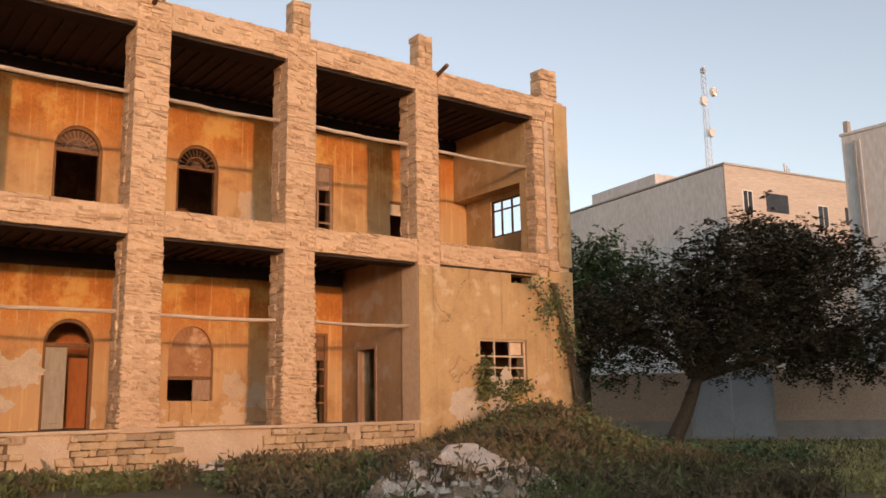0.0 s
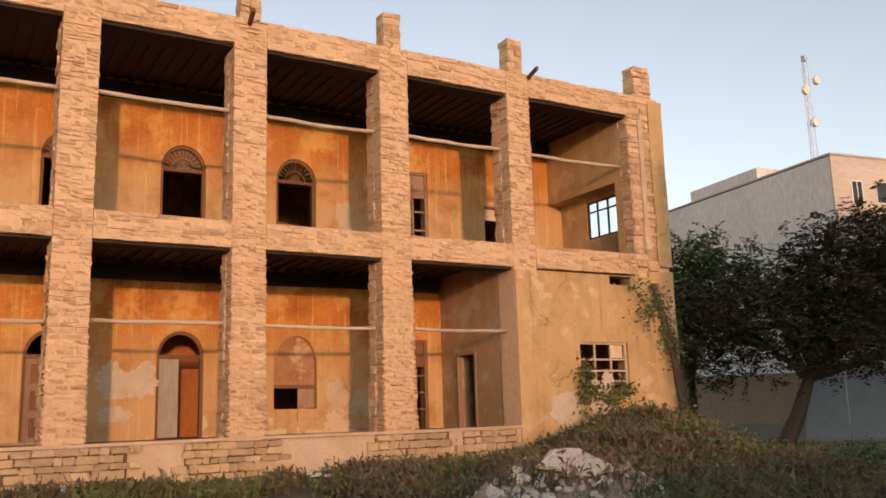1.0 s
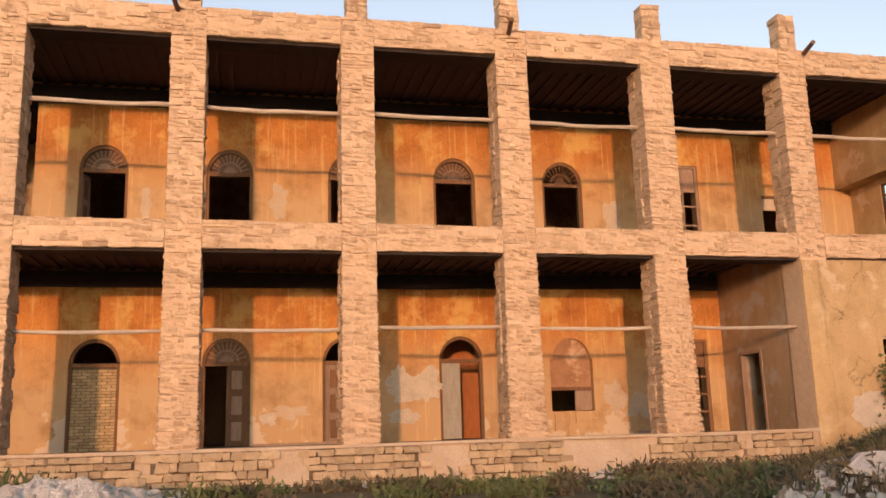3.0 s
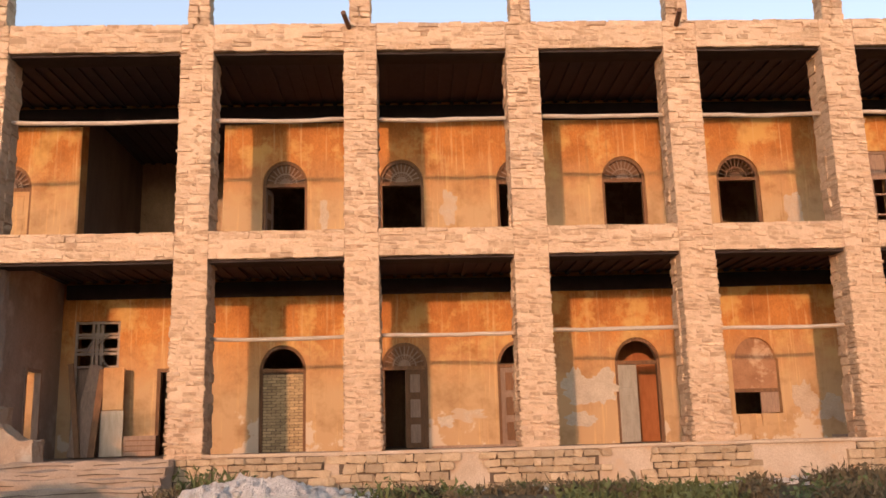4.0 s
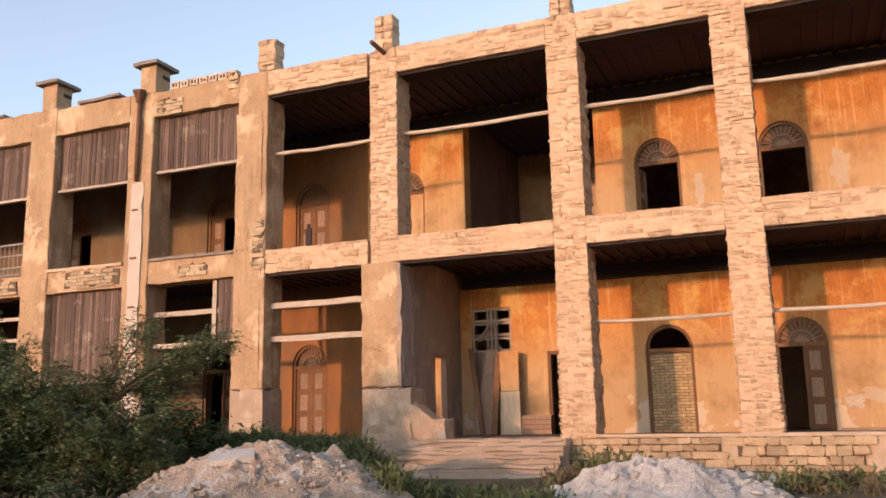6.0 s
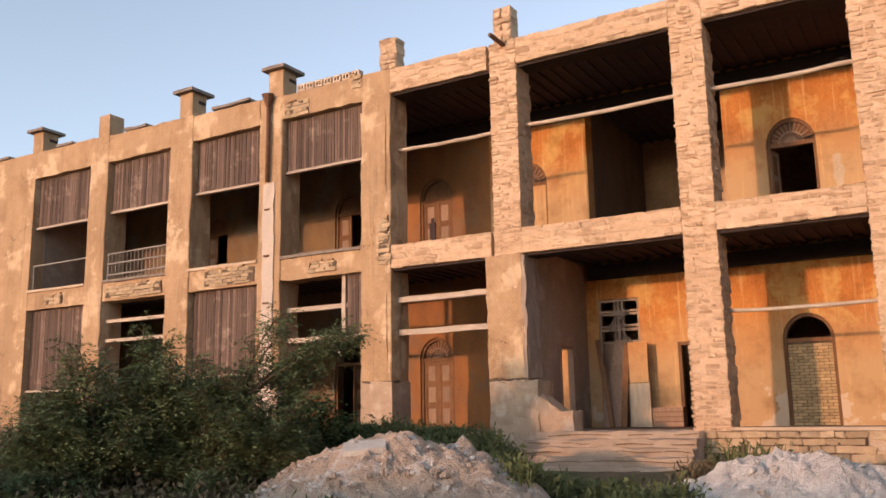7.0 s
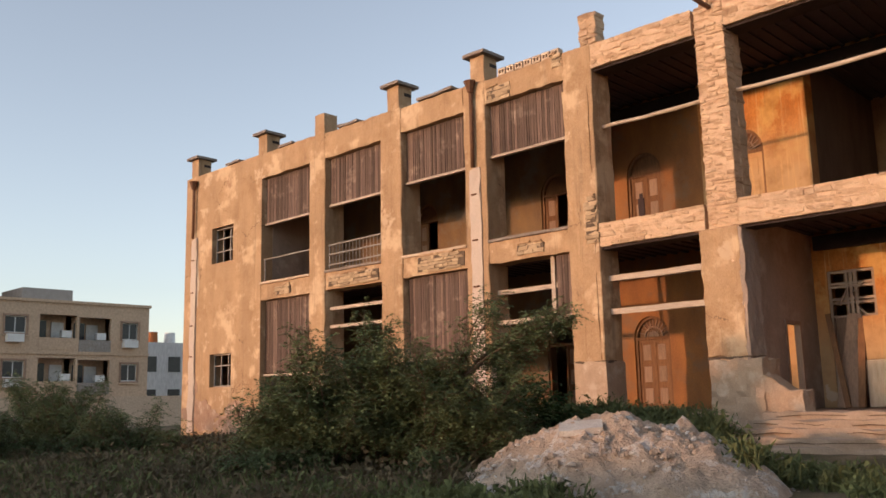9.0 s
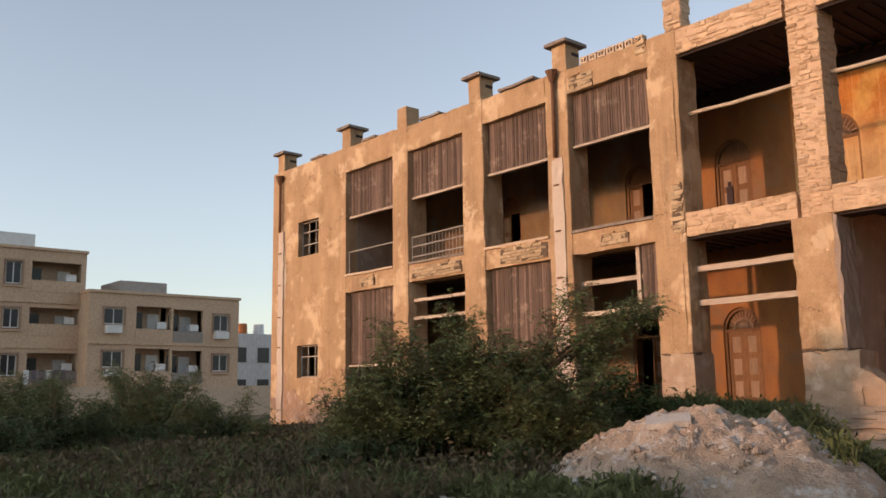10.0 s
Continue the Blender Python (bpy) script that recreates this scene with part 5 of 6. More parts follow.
tree("tree", (18.0, 1.4, 0.0), (18.9, 0.8, 2.3),
     [(18.4, 1.2, 4.6, 2.6, 2.4, 1.7), (20.4, -0.4, 5.6, 2.8, 2.6, 2.3), (22.2, -2.0, 5.0, 2.5, 2.4, 2.3), (20.0, -0.4, 3.5, 3.4, 2.6, 1.0), (22.4, -2.0, 3.0, 1.8, 1.5, 0.8), (23.4, -2.6, 3.4, 1.6, 1.6, 1.2), (16.9, 2.6, 4.2, 1.8, 1.8, 1.5), (21.2, -1.0, 6.5, 2.4, 2.0, 0.9), (19.4, 0.4, 6.5, 1.0, 1.0, 0.5), (22.8, -2.5, 6.7, 1.2, 1.0, 0.6), (24.4, -3.5, 6.3, 1.1, 0.9, 0.4), (24.6, -3.6, 4.4, 1.2, 1.0, 1.0)],
     820, 98, 0.15, 0.26, LEAFD, "spreading dark tree with reddish seed pods, leaning trunk", 11, 0.25, 0.30, frond=0.5)
tree("tree", (19.4, 6.6, 0.0), (19.4, 6.4, 2.4),
     [(18.6, 6.6, 6.4, 2.3, 2.3, 2.0), (20.2, 5.4, 5.6, 2.6, 2.2, 2.2), (17.4, 6.6, 4.8, 2.2, 2.2, 1.8), (18.8, 6.0, 3.2, 2.4, 2.0, 1.0), (19.6, 6.0, 7.4, 1.8, 1.6, 0.9)],
     480, 84, 0.14, 0.26, LEAFG, "green feathery tree behind the house corner", 12, 0.18, 0.30, frond=0.5)


def thorn_shrub(stools, limbs, reach, label, seed, arching=()):
    """Many arching limbs from a few stools, each with drooping twigs that carry two-rowed fronds."""
    r = np.random.RandomState(seed)
    t = thing("shrub", label, "shrub")
    bm, tips = bmesh.new(), []

    def limb(a, e, lift, r0):
        mid = (a + e) / 2 + Vector((0, 0, lift))
        pts = [a * (1 - q) ** 2 + mid * (2 * q * (1 - q)) + e * q * q for q in (0, 0.2, 0.4, 0.6, 0.8, 1.0)]
        tube(bm, pts, [r0 * (1 - 0.16 * k) for k in range(6)], 5)
        way = (e - a).normalized()
        for _ in range(int(15 * (e - a).length / 2) + 5):
            q = r.uniform(0.3, 1.0)
            p = a * (1 - q) ** 2 + mid * (2 * q * (1 - q)) + e * q * q
            d = way * 0.7 + Vector(r.normal(0, 0.55, 3))
            d.z = d.z * 0.5 + 0.1
            ln = r.uniform(0.25, 0.65) * (1.15 - 0.5 * q)
            f = p + d.normalized() * ln
            tube(bm, [p, (p + f) / 2 + Vector((0, 0, 0.04)), f - Vector((0, 0, 0.06))], [0.009, 0.006, 0.003], 3)
            tips.extend(tuple(p.lerp(f, k)) for k in (0.35, 0.7, 1.0))

    for k in range(limbs):
        x, y, z, w, h = stools[k % len(stools)]
        az, up = r.uniform(0, 6.283), r.uniform(0.12, 1.0)
        out = w * math.sqrt(1 - 0.75 * up * up) * r.uniform(0.6, 1.1)
        a = Vector((x + r.normal(0, 0.15), y + r.normal(0, 0.15), z))
        limb(a, a + Vector((math.cos(az) * out, math.sin(az) * out, h * up * r.uniform(0.75, 1.08))), 0.35 * reach, 0.026)
    for a, e in arching:
        for _ in range(3):
            limb(Vector(a), Vector(e) + Vector(r.normal(0, 0.3, 3)), 0.55, 0.03)
    part("branchwork", bm, BARK, t)
    leaf_cloud("crown", tips, 28, (0.05, 0.05, 0.035), 0.062, 0.2, LEAFB, t, seed, 0.25, 0.5, 0.30)
    return t


thorn_shrub([(-19.7, -8.1, 0.2, 1.3, 1.7), (-19.0, -7.7, 0.2, 1.5, 2.5), (-18.3, -7.2, 0.25, 1.4, 3.0), (-17.6, -6.8, 0.25, 1.4, 2.9), (-16.9, -6.4, 0.3, 1.3, 2.4)], 165, 1.0,
            "large feathery green thorn shrub before the west wing", 21,
            arching=[((-17.4, -6.8, 1.4), (-15.7, -5.4, 2.9)), ((-17.2, -6.6, 1.5), (-16.4, -5.9, 2.9))])
tree("shrub", (-17.6, -3.9, 0.5), (-17.6, -3.9, 0.9),
     [(-17.6, -3.9, 1.3, 1.0, 0.9, 0.7), (-18.6, -4.2, 1.0, 0.9, 0.9, 0.55), (-16.9, -3.4, 1.0, 0.7, 0.7, 0.5)],
     150, 98, 0.09, 0.25, LEAFG, "low dark green shrub beside the porch", 22, 0.05, 0.16, "shrub", 0.25)
for i, (x, y, w, h, limbs) in enumerate(((-31.4, -11.0, 1.7, 2.2, 54), (-28.6, -7.4, 1.4, 1.7, 36), (-33.5, -7.0, 1.7, 2.5, 46), (-36.5, -10.0, 1.9, 2.7, 46), (-29.4, -13.0, 1.3, 1.5, 34), (-41.0, -4.0, 2.0, 2.9, 40))):
    thorn_shrub([(x - 0.5, y, 0.0, w, h), (x + 0.6, y + 0.4, 0.0, w, h * 0.9)], limbs, 1.0, "feathery green thorn shrub in the yard", 40 + i)
vine = thing("climbing_vine", "dry and green vine hanging on the corner pier", "vine")
bm = bmesh.new()
for i in range(13):
    w = [rng.uniform(-0.14, 0.14) for _ in range(4)]
    tube(bm, [(12.6 + w[0], -0.2, 0.5), (12.3 + w[1], -0.2, 1.9), (12.0 + w[2], -0.17, 3.4), (11.55 + w[3], -0.14, 4.95)], [0.05, 0.042, 0.03, 0.012], 5)
part("stem_mass", bm, BARK, vine)
leaf_cloud("leaves", [(10.75 + 0.14 * i, -0.2, 4.85 - 0.9 * abs(math.sin(i * 1.7)) - (0.9 if i > 6 else 0)) for i in range(11)], 60, 0.2, 0.12, 0.3, LEAFB, vine, 31)
leaf_cloud("leaves", [(12.5 - 0.075 * i + 0.08 * (i % 3), -0.2, 0.8 + 0.32 * i) for i in range(13)], 60, 0.14, 0.09, 0.25, WEEDB, vine, 32)
vine = thing("climbing_vine", "green vine round the window sill", "vine")
leaf_cloud("leaves", [(8.85 + 0.06 * (i % 3), -0.1, 1.7 + 0.13 * i) for i in range(9)] + [(8.9 + 0.17 * i, -0.15, 1.95 + 0.15 * math.sin(i)) for i in range(10)], 55, 0.13, 0.11, 0.33, WEEDG, vine, 33)


def weeds(name, spots, height, m, label, seed, width=0.018, blades=26, spread=0.16, heap_at=None):
    """Tufts of thin blades and small leaves on the ground, as one mesh."""
    r = np.random.RandomState(seed)
    verts, faces = [], []
    for x, y, s in spots:
        z = ground_z(x, y)
        for hp in (SANDH, RUBL, RUBR):
            z = max(z, heap_z(*hp, x, y) - 0.02)
        for _ in range(blades):
            bx, by = x + r.normal(0, spread), y + r.normal(0, spread)
            h = height * s * r.uniform(0.35, 1.15)
            lx, ly = r.normal(0, 0.32) * h, r.normal(0, 0.32) * h
            t = r.uniform(0, 3.14)
            wx, wy = width * math.cos(t), width * math.sin(t)
            k = len(verts)
            verts += [(bx - wx, by - wy, z - 0.03), (bx + wx, by + wy, z - 0.03), (bx + 0.45 * lx + wx, by + 0.45 * ly + wy, z + 0.6 * h), (bx + lx, by + ly, z + h)]
            faces += [(k, k + 1, k + 2), (k, k + 2, k + 3)]
            for q in range(3):
                f = r.uniform(0.3, 1.0)
                px, py, pz = bx + lx * f, by + ly * f, z + h * f
                a, b = r.normal(0, 0.045, 3), r.normal(0, 0.03, 3)
                k = len(verts)
                verts += [(px, py, pz), (px + a[0] + b[0], py + a[1] + b[1], pz + a[2] + b[2]), (px + a[0] * 1.7, py + a[1] * 1.7, pz + a[2] * 1.7 + 0.01)]
                faces.append((k, k + 1, k + 2))
    me = bpy.data.meshes.new(name)
    me.from_pydata(verts, [], faces)
    me.materials.append(m)
    return tagged(new(name, me), label, "weeds", kind="stuff")


def scatter(n, x0, x1, y0, y1, seed, s0=0.6, s1=1.2, cut_at=0.0, freq=0.5):
    r = np.random.RandomState(seed)
    out = []
    while len(out) < n:
        x, y = r.uniform(x0, x1), r.uniform(y0, y1)
        if noise.noise((x * freq, y * freq, seed)) > cut_at - 0.25 + r.uniform(-0.2, 0.2):
            out.append((x, y, r.uniform(s0, s1)))
    return out


def clear_of_heaps(spots, k=0.85):
    return [s for s in spots if all(((s[0] - h[0]) / h[2]) ** 2 + ((s[1] - h[1]) / h[3]) ** 2 > k * k for h in (SANDH, RUBL, RUBR))]


EAST_WEEDS = [(x, y, 0.6 * s) for x, y, s in clear_of_heaps(scatter(330, 1.5, 7.5, -4.5, -1.1, 51, 0.5, 1.2, 0.1))] + [(x, y, 0.45 * s) for x, y, s in clear_of_heaps(scatter(60, -10.2, 1.0, -4.0, -1.2, 50, 0.6, 1.2, 0.6, 0.9))]
weeds("weeds_before_plinth", EAST_WEEDS, 0.42, WEEDB, "dry brown weeds along the plinth", 61)
weeds("weeds_green_plinth", [(x, y, s * (0.4 if x < 2 else 0.65)) for x, y, s in clear_of_heaps(scatter(90, -10.2, 7.0, -4.2, -1.2, 52, 0.5, 1.2, 0.6, 0.9))] + [(-9.8, -2.6, 1), (-9.5, -2.9, 1.1), (-9.2, -2.4, 0.8), (-6.6, -3.2, 1), (-6.3, -3.0, 0.9)], 0.46, WEEDG, "green weeds along the plinth", 62)
weeds("weeds_on_mound", [(x, y, q * (1 - 0.55 * smooth(8.6, 11.2, x))) for x, y, q in scatter(800, 6.8, 13.5, -7.5, -0.5, 53, 0.6, 1.3, -0.1)], 0.42, WEEDB, "dry brush covering the mound", 63, blades=30, spread=0.2)
weeds("weeds_green_mound", [(x, y, q * (1 - 0.55 * smooth(8.6, 11.2, x))) for x, y, q in scatter(620, 7.0, 14.0, -7.0, -0.4, 54, 0.5, 1.1, 0.05)], 0.42, WEEDG, "green brush covering the mound", 64, blades=30, spread=0.2)
def short_of_wall(spots):
    return [s for s in spots if s[1] < 9.0 - 1.66 * (s[0] - 18.0)]


weeds("grass_yard", short_of_wall(scatter(3300, 9.0, 30.0, -14.0, 5.0, 55, 0.4, 1.0, -0.3)), 0.2, GRASSY, "yellow-green rough grass in the yard", 65, blades=16, spread=0.3)
weeds("grass_yard_dry", short_of_wall(scatter(700, 9.0, 30.0, -14.0, 5.0, 56, 0.4, 1.0, -0.2)), 0.24, WEEDB, "dry rough grass in the yard", 66, blades=16, spread=0.3)
weeds("weeds_foreground", clear_of_heaps(scatter(520, 0.0, 8.0, -10.0, -4.5, 57, 0.5, 1.1, 0.0), 1.05), 0.36, WEEDB, "dry weeds round the rubble", 67)
weeds("weeds_green_foreground", clear_of_heaps(scatter(300, 0.5, 9.0, -9.5, -4.0, 58, 0.5, 1.1, 0.1)), 0.36, WEEDG, "green weeds round the rubble", 68)
weeds("weeds_porch", scatter(260, -18.8, -14.4, -3.8, -1.0, 59, 0.6, 1.3, -0.2), 0.5, WEEDG, "green flowering weeds below the west bays", 69)
weeds("weeds_sand_heap", scatter(50, -12.3, -9.8, -6.5, -4.6, 60, 0.4, 0.8, -0.1) + scatter(120, -18.0, -13.0, -9.6, -8.2, 70, 0.3, 0.7, -0.2), 0.36, WEEDG, "green weeds beside the sand heap", 70)
weeds("weeds_west", scatter(1300, -40.0, -16.0, -13.0, -1.0, 71, 0.5, 1.1, -0.2), 0.40, WEEDB, "dry weeds in the west yard", 71, blades=22, spread=0.25)
weeds("weeds_west_green", scatter(1100, -42.0, -16.0, -14.0, -1.5, 72, 0.5, 1.1, -0.2), 0.36, WEEDG, "green weeds in the west yard", 72, blades=22, spread=0.25)


def brush(name, spots, m, label, seed, size=0.11, per=70, spread=0.2, lift=0.25):
    """Low leafy brush on the ground, as one mesh."""
    pts = [(x, y, ground_z(x, y) + lift * s) for x, y, s in spots]
    ob = leaf_cloud(name, pts, per, (spread, spread, spread * 0.6), size, 0.3, m, None, seed)
    return tagged(ob, label, "brush", kind="stuff")


brush("brush_green", scatter(150, 7.4, 14.2, -6.5, -0.6, 81, 0.3, 1.4, 0.0), LEAFB, "low green brush on the mound", 81, 0.11, 70, 0.2, 0.32)
brush("brush_dry", scatter(60, 6.6, 13.5, -6.5, -0.6, 82, 0.5, 1.3, 0.0), WEEDB, "low dry brush on the mound", 82)
brush("brush_front", clear_of_heaps(scatter(70, 0.0, 7.5, -8.0, -3.0, 83, 0.3, 0.8, 0.1), 1.0), LEAFB, "low green brush round the rubble", 83, 0.09, 60, 0.18, 0.2)
brush("brush_porch", scatter(60, -18.6, -14.6, -3.4, -1.2, 84, 0.8, 1.4, -0.2), WEEDG, "leafy flowering weeds below the west bays", 84, 0.09, 70, 0.2, 0.3)
brush("brush_west", scatter(160, -30.0, -16.0, -9.5, -2.0, 85, 0.5, 1.2, 0.0), WEEDB, "low dry brush in the west yard", 85, 0.11, 60, 0.24, 0.25)


weeds("weeds_on_rubble", [(RUBR[0] + 1.4 * math.cos(k * 2.4) * (k % 5) / 5, RUBR[1] - 0.2 + 1.0 * math.sin(k * 2.4) * (k % 5) / 5, 0.8) for k in range(3, 34, 2)], 0.3, WEEDB, "dry weeds growing through the rubble", 90)


# yard wall with gate and kerb beyond the trees
def along_wall(p, q, h, t, name, label, m, base=0.0):
    p, q = Vector((*p, 0)), Vector((*q, 0))
    d = q - p
    bm = boxed(0, d.length, 0, t, base - 0.2, h)
    ob = mesh_object(name, bm, m)
    ob.matrix_world = Matrix.Translation(p) @ Matrix.Rotation(math.atan2(d.y, d.x), 4, "Z")
    return tagged(ob, label, "wall", kind="structure")


W0, W1 = Vector((17.5, 17.7)), Vector((33.5, -8.9))
wd = (W1 - W0).normalized()
g0, g1 = W0 + wd * 14.0, W0 + wd * 17.3
along_wall(W0, g0, 2.75, 0.3, "yard_wall_north", "plain tan yard wall with a grey dado", YARDW)
along_wall(g1, W1, 2.75, 0.3, "yard_wall_south", "plain tan yard wall with a grey dado", YARDW)
for p, q in ((W0, g0), (g1, W1)):
    o = Vector((-wd.y, wd.x)) * -0.03
    along_wall(p + o, q + o, 0.75, 0.028, "yard_wall_dado", "grey cement dado of the yard wall", KERB)
gate = thing("yard_gate", "pale blue double-leaf metal yard gate", "gate", at=(g0.x, g0.y, 0))
gate.rotation_euler = (0, 0, math.atan2(wd.y, wd.x))
for i in range(2):
    part("leaf", boxed(0.08 + 1.6 * i, 1.65 + 1.6 * i, 0.1, 0.15, 0.1, 2.7), GATEM, gate)
    part("stile", boxed(0.02 + 3.2 * i, 0.1 + 3.2 * i, 0.08, 0.2, 0, 2.75), GATEM, gate)
part("lintel", boxed(0, 3.3, 0.02, 0.3, 2.76, 2.95), KERB, gate)
kerb = thing("kerb", "low grey concrete kerb and path before the yard wall", "kerb", kind="structure", at=(W0.x, W0.y, 0))
kerb.rotation_euler = (0, 0, math.atan2(wd.y, wd.x))
part("path", boxed(4, 31, -2.2, -0.05, -0.2, 0.10), KERB, kerb)
part("edge", boxed(4, 12.5, -2.5, -2.2, -0.2, 0.22), KERB, kerb)


# far buildings
def far_window(parent, x0, x1, z0, z1, y=0.0, m=PLAST, panes=2):
    w = part("window", boxed(x0, x1, y - 0.06, y + 0.02, z0, z1), m, parent)
    for i in range(panes):
        a = x0 + 0.08 + (x1 - x0 - 0.08) * i / panes
        part("pane", boxed(a, a + (x1 - x0 - 0.08) / panes - 0.08, y - 0.075, y - 0.055, z0 + 0.08, z1 - 0.08), DARKG, w)
    return w


wb = thing("office_building", "white rendered building with a stone-clad front", "building", at=(46.3, 18.4, 0))
wb.rotation_euler = (0, 0, radians(-8))
part("wall", boxed(0, 30, 0.15, 20, 0, 17.9), FARW, wb)
part("front", boxed(0, 30, 0, 0.146, 0, 17.95), FARS, wb, "stone-clad front")
part("coping", boxed(-0.08, 30.1, -0.08, 20.1, 17.96, 18.1), KERB, wb)
for x0, x1, z0, z1 in ((1.6, 2.6, 14.6, 16.3), (9.4, 10.6, 14.2, 15.9), (1.6, 2.6, 10.6, 12.3), (9.4, 10.6, 10.4, 12.0)):
    far_window(wb, x0, x1, z0, z1)
for x0, x1, z0, z1 in ((4.0, 6.3, 14.9, 16.3), (12.6, 14.6, 14.6, 16.0), (4.0, 6.3, 11.0, 12.4), (12.6, 14.6, 10.8, 12.2)):
    part("opening", boxed(x0, x1, -0.03, 0.05, z0, z1), DARKG, wb, "dark recessed opening")
part("roof_room", boxed(0.9, 7.0, 8, 16, 18.1, 19.3), FARW, wb, "white parapet block on the roof")
for i in range(3):
    part("vent", tube(bmesh.new(), [(7.2 + 0.25 * i, 0.8, 18.1), (7.2 + 0.25 * i, 0.8, 19.1 - 0.2 * i)], [0.07, 0.07], 6), PIPEW, wb)
mast = thing("radio_mast", "slender lattice mast with round dish antennas", "mast", at=(49.9, 22.2, 18.1))
H = 8.6
for a, b in ((-0.25, -0.15), (0.25, -0.15), (0, 0.28)):
    part("leg", tube(bmesh.new(), [(a, b, 0), (a * 0.7, b * 0.7, H)], [0.035, 0.025], 5), PIPEW, mast)
corner = [(-0.21, -0.13), (0.21, -0.13), (0, 0.24)]
for i in range(18):
    for k in range(3):
        p, q = corner[k], corner[(k + 1) % 3]
        part("brace", tube(bmesh.new(), [(*p, H * i / 18), (*q, H * (i + 1) / 18)], [0.012, 0.012], 4), PIPEW, mast)
for dx, z in ((-0.75, 6.1), (0.6, 7.1), (-0.05, 3.7)):
    bm = bmesh.new()
    tube(bm, [(dx, -0.55, z), (dx, -0.3, z), (dx, -0.2, z)], [0.34, 0.36, 0.1], 16)
    part("dish", bm, PLAST, mast, "round white dish", smooth=False)
part("head", boxed(-0.2, 0.1, -0.2, 0.1, H, H + 0.45), PIPEW, mast)
rb = thing("white_building", "tall white rendered building with pipes on its wall", "building", at=(37.5, 5.0, 0))
part("wall", boxed(0, 14, -20, 0, 0, 15.0), FARW, rb)
part("coping", boxed(-0.06, 14.06, -20, 0.06, 15.004, 15.15), FARW, rb)
for y, m in ((-0.75, KERB), (-1.0, PIPEW)):
    part("pipe", tube(bmesh.new(), [(-0.12, y, 1), (-0.12, y, 14.6)], [0.06, 0.06], 6), m, rb)
part("chimney", boxed(0.1, 0.4, -0.35, -0.1, 15.15, 15.8), KERB, rb)
part("meter_box", boxed(-0.3, 0, -1.6, -1.1, 7.0, 7.6), PLAST, rb)


def flat_block(x, y0, y1, floors, roof, label, group):
    """An apartment house whose front looks along +x: floors: (z0, z1, openings as (y0, y1, sill, head, kind))."""
    b = thing("apartment_building", label, "building", group=group)
    for z0, z1, ops in floors:
        part("wall", pierced_wall(bmesh.new(), "y", x, -0.35, y0, y1, z0, z1, [(a, c, s, h, 0) for a, c, s, h, _ in ops]), FARB, b)
        part("ledge", boxed(x + 0.004, x + 0.12, y0, y1, z0 - 0.09, z0 + 0.09), FARB, b)
        for a, c, s, h, kind in ops:
            if kind == "w":
                w = part("window", boxed(x - 0.25, x - 0.15, a, c, s, h), PLAST, b)
                for p0, p1, r0, r1 in ((a - 0.12, a, s - 0.12, h + 0.12), (c, c + 0.12, s - 0.12, h + 0.12), (a, c, h, h + 0.12), (a, c, s - 0.12, s)):
                    part("surround", boxed(x + 0.004, x + 0.07, p0, p1, r0, r1), FADED, b)
                part("sill", boxed(x + 0.004, x + 0.16, a - 0.15, c + 0.15, s - 0.22, s - 0.125), FARB, b)
                n = 2
                for i in range(n):
                    ya = a + 0.08 + (c - a - 0.08) * i / n
                    part("pane", boxed(x - 0.16, x - 0.135, ya, ya + (c - a - 0.08) / n - 0.08, s + 0.08, h - 0.08), DARKG, w)
            else:
                part("recess", boxed(x - 1.8, x - 1.7, a - 0.3, c + 0.3, s - 0.2, h + 0.2), FARB, b)
                part("door", boxed(x - 1.69, x - 1.62, a + 0.3, a + 1.1, s, h - 0.3), DARKG, b)
                part("window", boxed(x - 1.69, x - 1.62, c - 1.2, c - 0.3, s + 0.9, h - 0.4), PLAST, b)
                part("parapet", boxed(x - 0.1, x + 0.03, a, c, s, s + 0.85), FARB if kind == "b" else RAILM, b)
                part("air_unit", boxed(x - 0.6, x - 0.15, c - 1.0, c - 0.3, s + 0.9, s + 1.4), PLAST, b, "white air conditioner")
    part("side", boxed(x - 12, x - 0.36, y1 - 0.2, y1, 0, roof), FARB, b)
    part("side", boxed(x - 12, x - 0.36, y0, y0 + 0.2, 0, roof), FARB, b)
    part("back", boxed(x - 12, x - 11.8, y0 + 0.21, y1 - 0.21, 0, roof), FARB, b)
    part("roof", boxed(x - 12.1, x + 0.15, y0 - 0.1, y1 + 0.1, roof, roof + 0.2), FARB, b)
    return b


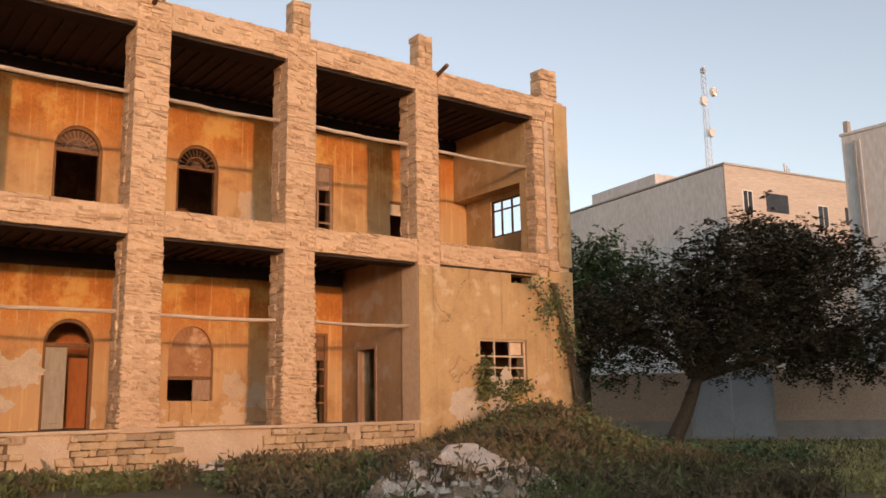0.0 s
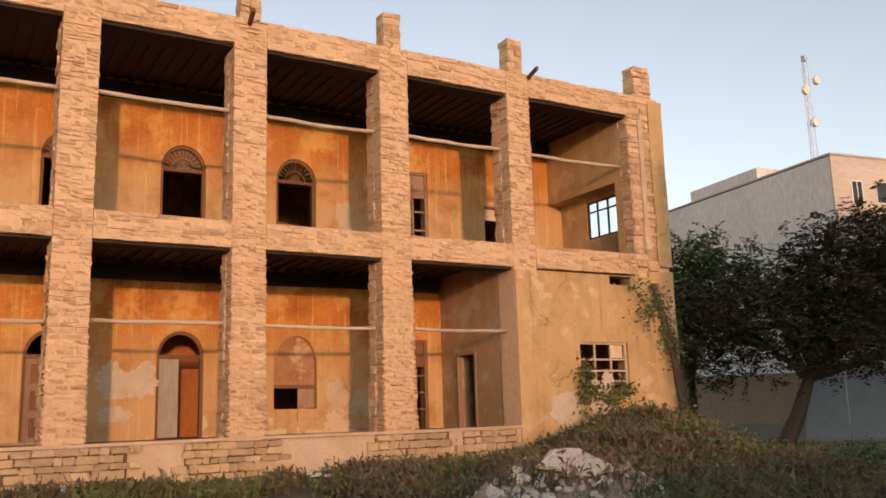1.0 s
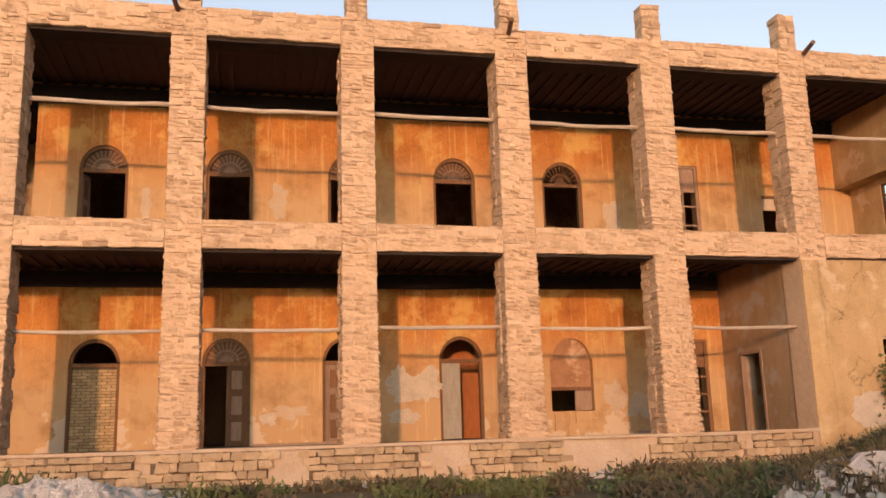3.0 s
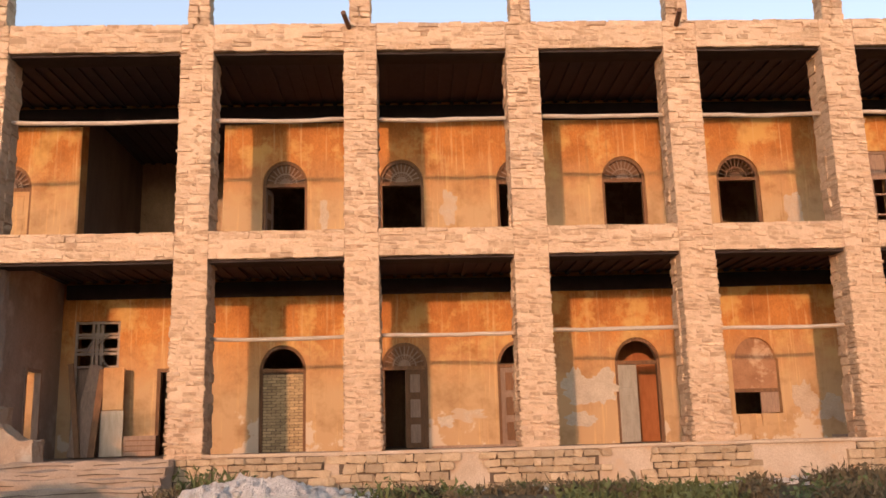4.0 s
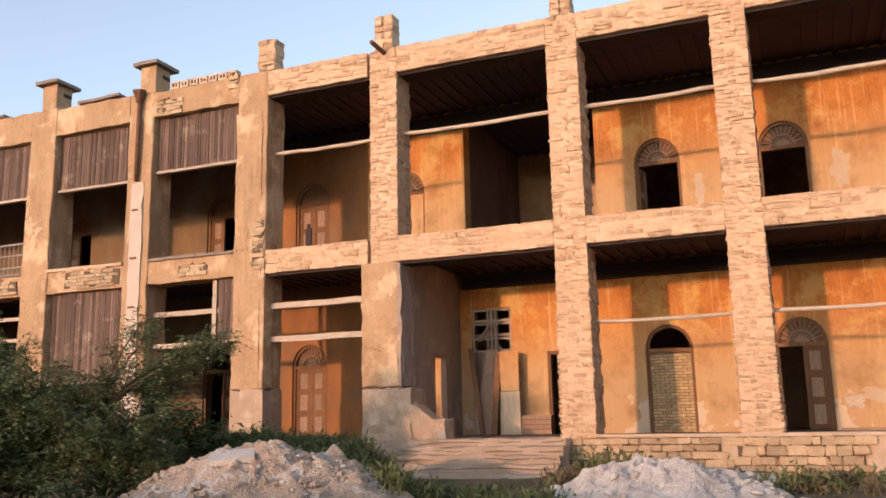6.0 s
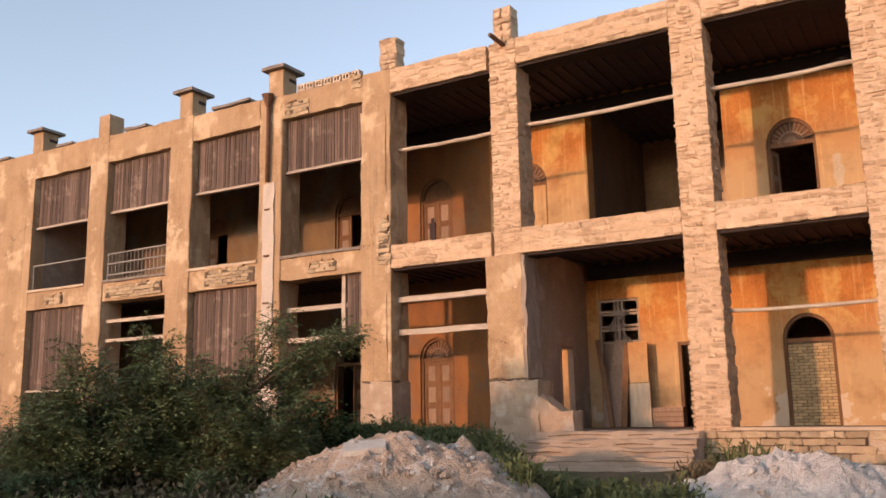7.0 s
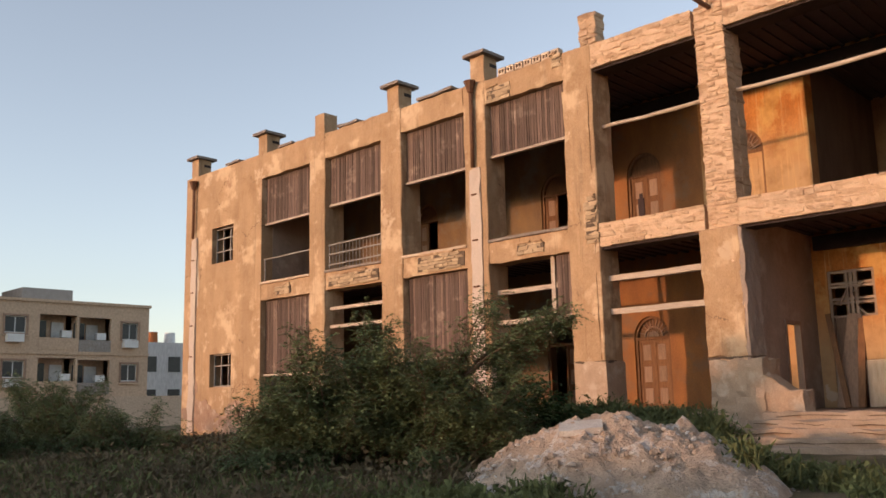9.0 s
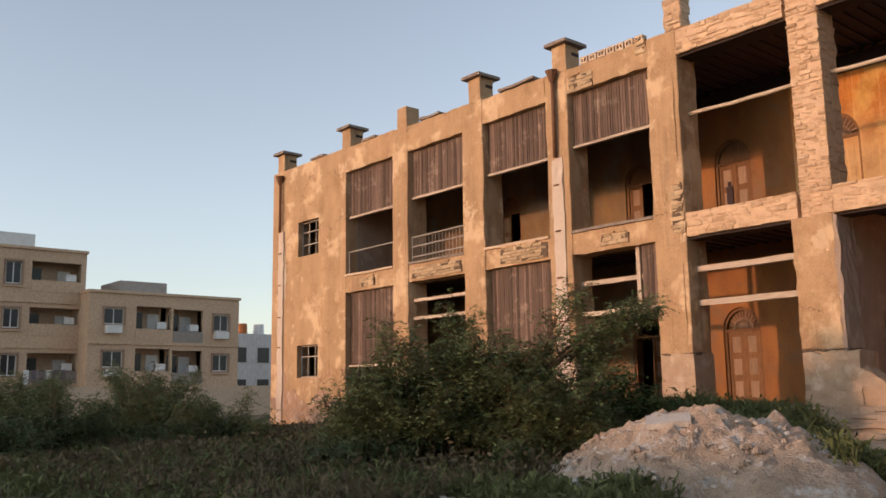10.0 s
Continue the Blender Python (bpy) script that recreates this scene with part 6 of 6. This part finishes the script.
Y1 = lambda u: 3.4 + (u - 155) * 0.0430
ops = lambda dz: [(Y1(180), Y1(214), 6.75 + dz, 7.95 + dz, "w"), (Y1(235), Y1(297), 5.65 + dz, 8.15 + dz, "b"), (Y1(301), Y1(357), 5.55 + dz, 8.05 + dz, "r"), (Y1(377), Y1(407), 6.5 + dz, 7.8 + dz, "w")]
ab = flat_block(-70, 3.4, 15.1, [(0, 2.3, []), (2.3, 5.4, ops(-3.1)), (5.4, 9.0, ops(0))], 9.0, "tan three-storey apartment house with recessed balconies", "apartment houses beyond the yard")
part("roof_room", boxed(-75, -71, 5.9, 9.5, 9.2, 10.1), KERB, ab, "grey stair head on the roof")
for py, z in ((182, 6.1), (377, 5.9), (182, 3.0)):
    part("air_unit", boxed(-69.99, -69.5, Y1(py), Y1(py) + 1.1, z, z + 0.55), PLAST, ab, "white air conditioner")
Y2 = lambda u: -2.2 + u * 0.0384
fl = []
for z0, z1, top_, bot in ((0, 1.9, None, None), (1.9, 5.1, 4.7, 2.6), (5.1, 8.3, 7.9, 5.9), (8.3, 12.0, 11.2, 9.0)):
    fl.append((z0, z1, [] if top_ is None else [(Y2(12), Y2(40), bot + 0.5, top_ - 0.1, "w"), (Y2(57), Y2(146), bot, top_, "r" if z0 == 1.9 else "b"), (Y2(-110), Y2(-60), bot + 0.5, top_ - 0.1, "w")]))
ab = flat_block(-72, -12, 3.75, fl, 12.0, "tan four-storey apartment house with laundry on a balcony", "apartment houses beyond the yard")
part("roof_room", boxed(-76, -72.6, -6, 0.25, 12.2, 13.2), PLAST, ab, "white water tank housing on the roof")
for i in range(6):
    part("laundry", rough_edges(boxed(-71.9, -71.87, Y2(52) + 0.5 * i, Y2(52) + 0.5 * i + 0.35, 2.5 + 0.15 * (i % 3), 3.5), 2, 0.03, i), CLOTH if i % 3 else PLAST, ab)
wt = thing("white_house", "white rendered house with round water tanks on its roof", "building")
part("wall", boxed(-95, -82, 20.5, 30, 0, 7.3), FARW, wt)
for i, y in enumerate((22.2, 24.0)):
    part("tank", tube(bmesh.new(), [(-83, y, 7.3), (-83, y, 8.3)], [0.55, 0.5], 12), REDD if i == 0 else PLAST, wt, "round water tank")
for y in (21.0, 23.4):
    for z in (1.6, 4.6):
        part("window", boxed(-82.02, -81.95, y, y + 1.2, z, z + 1.4), DARKG, wt)
tagged(mesh_object("wall_west_yard", boxed(-62, -61.7, -40, 40, -0.2, 2.2), YARDW), "low rendered wall at the far side of the yard", "wall", kind="structure")
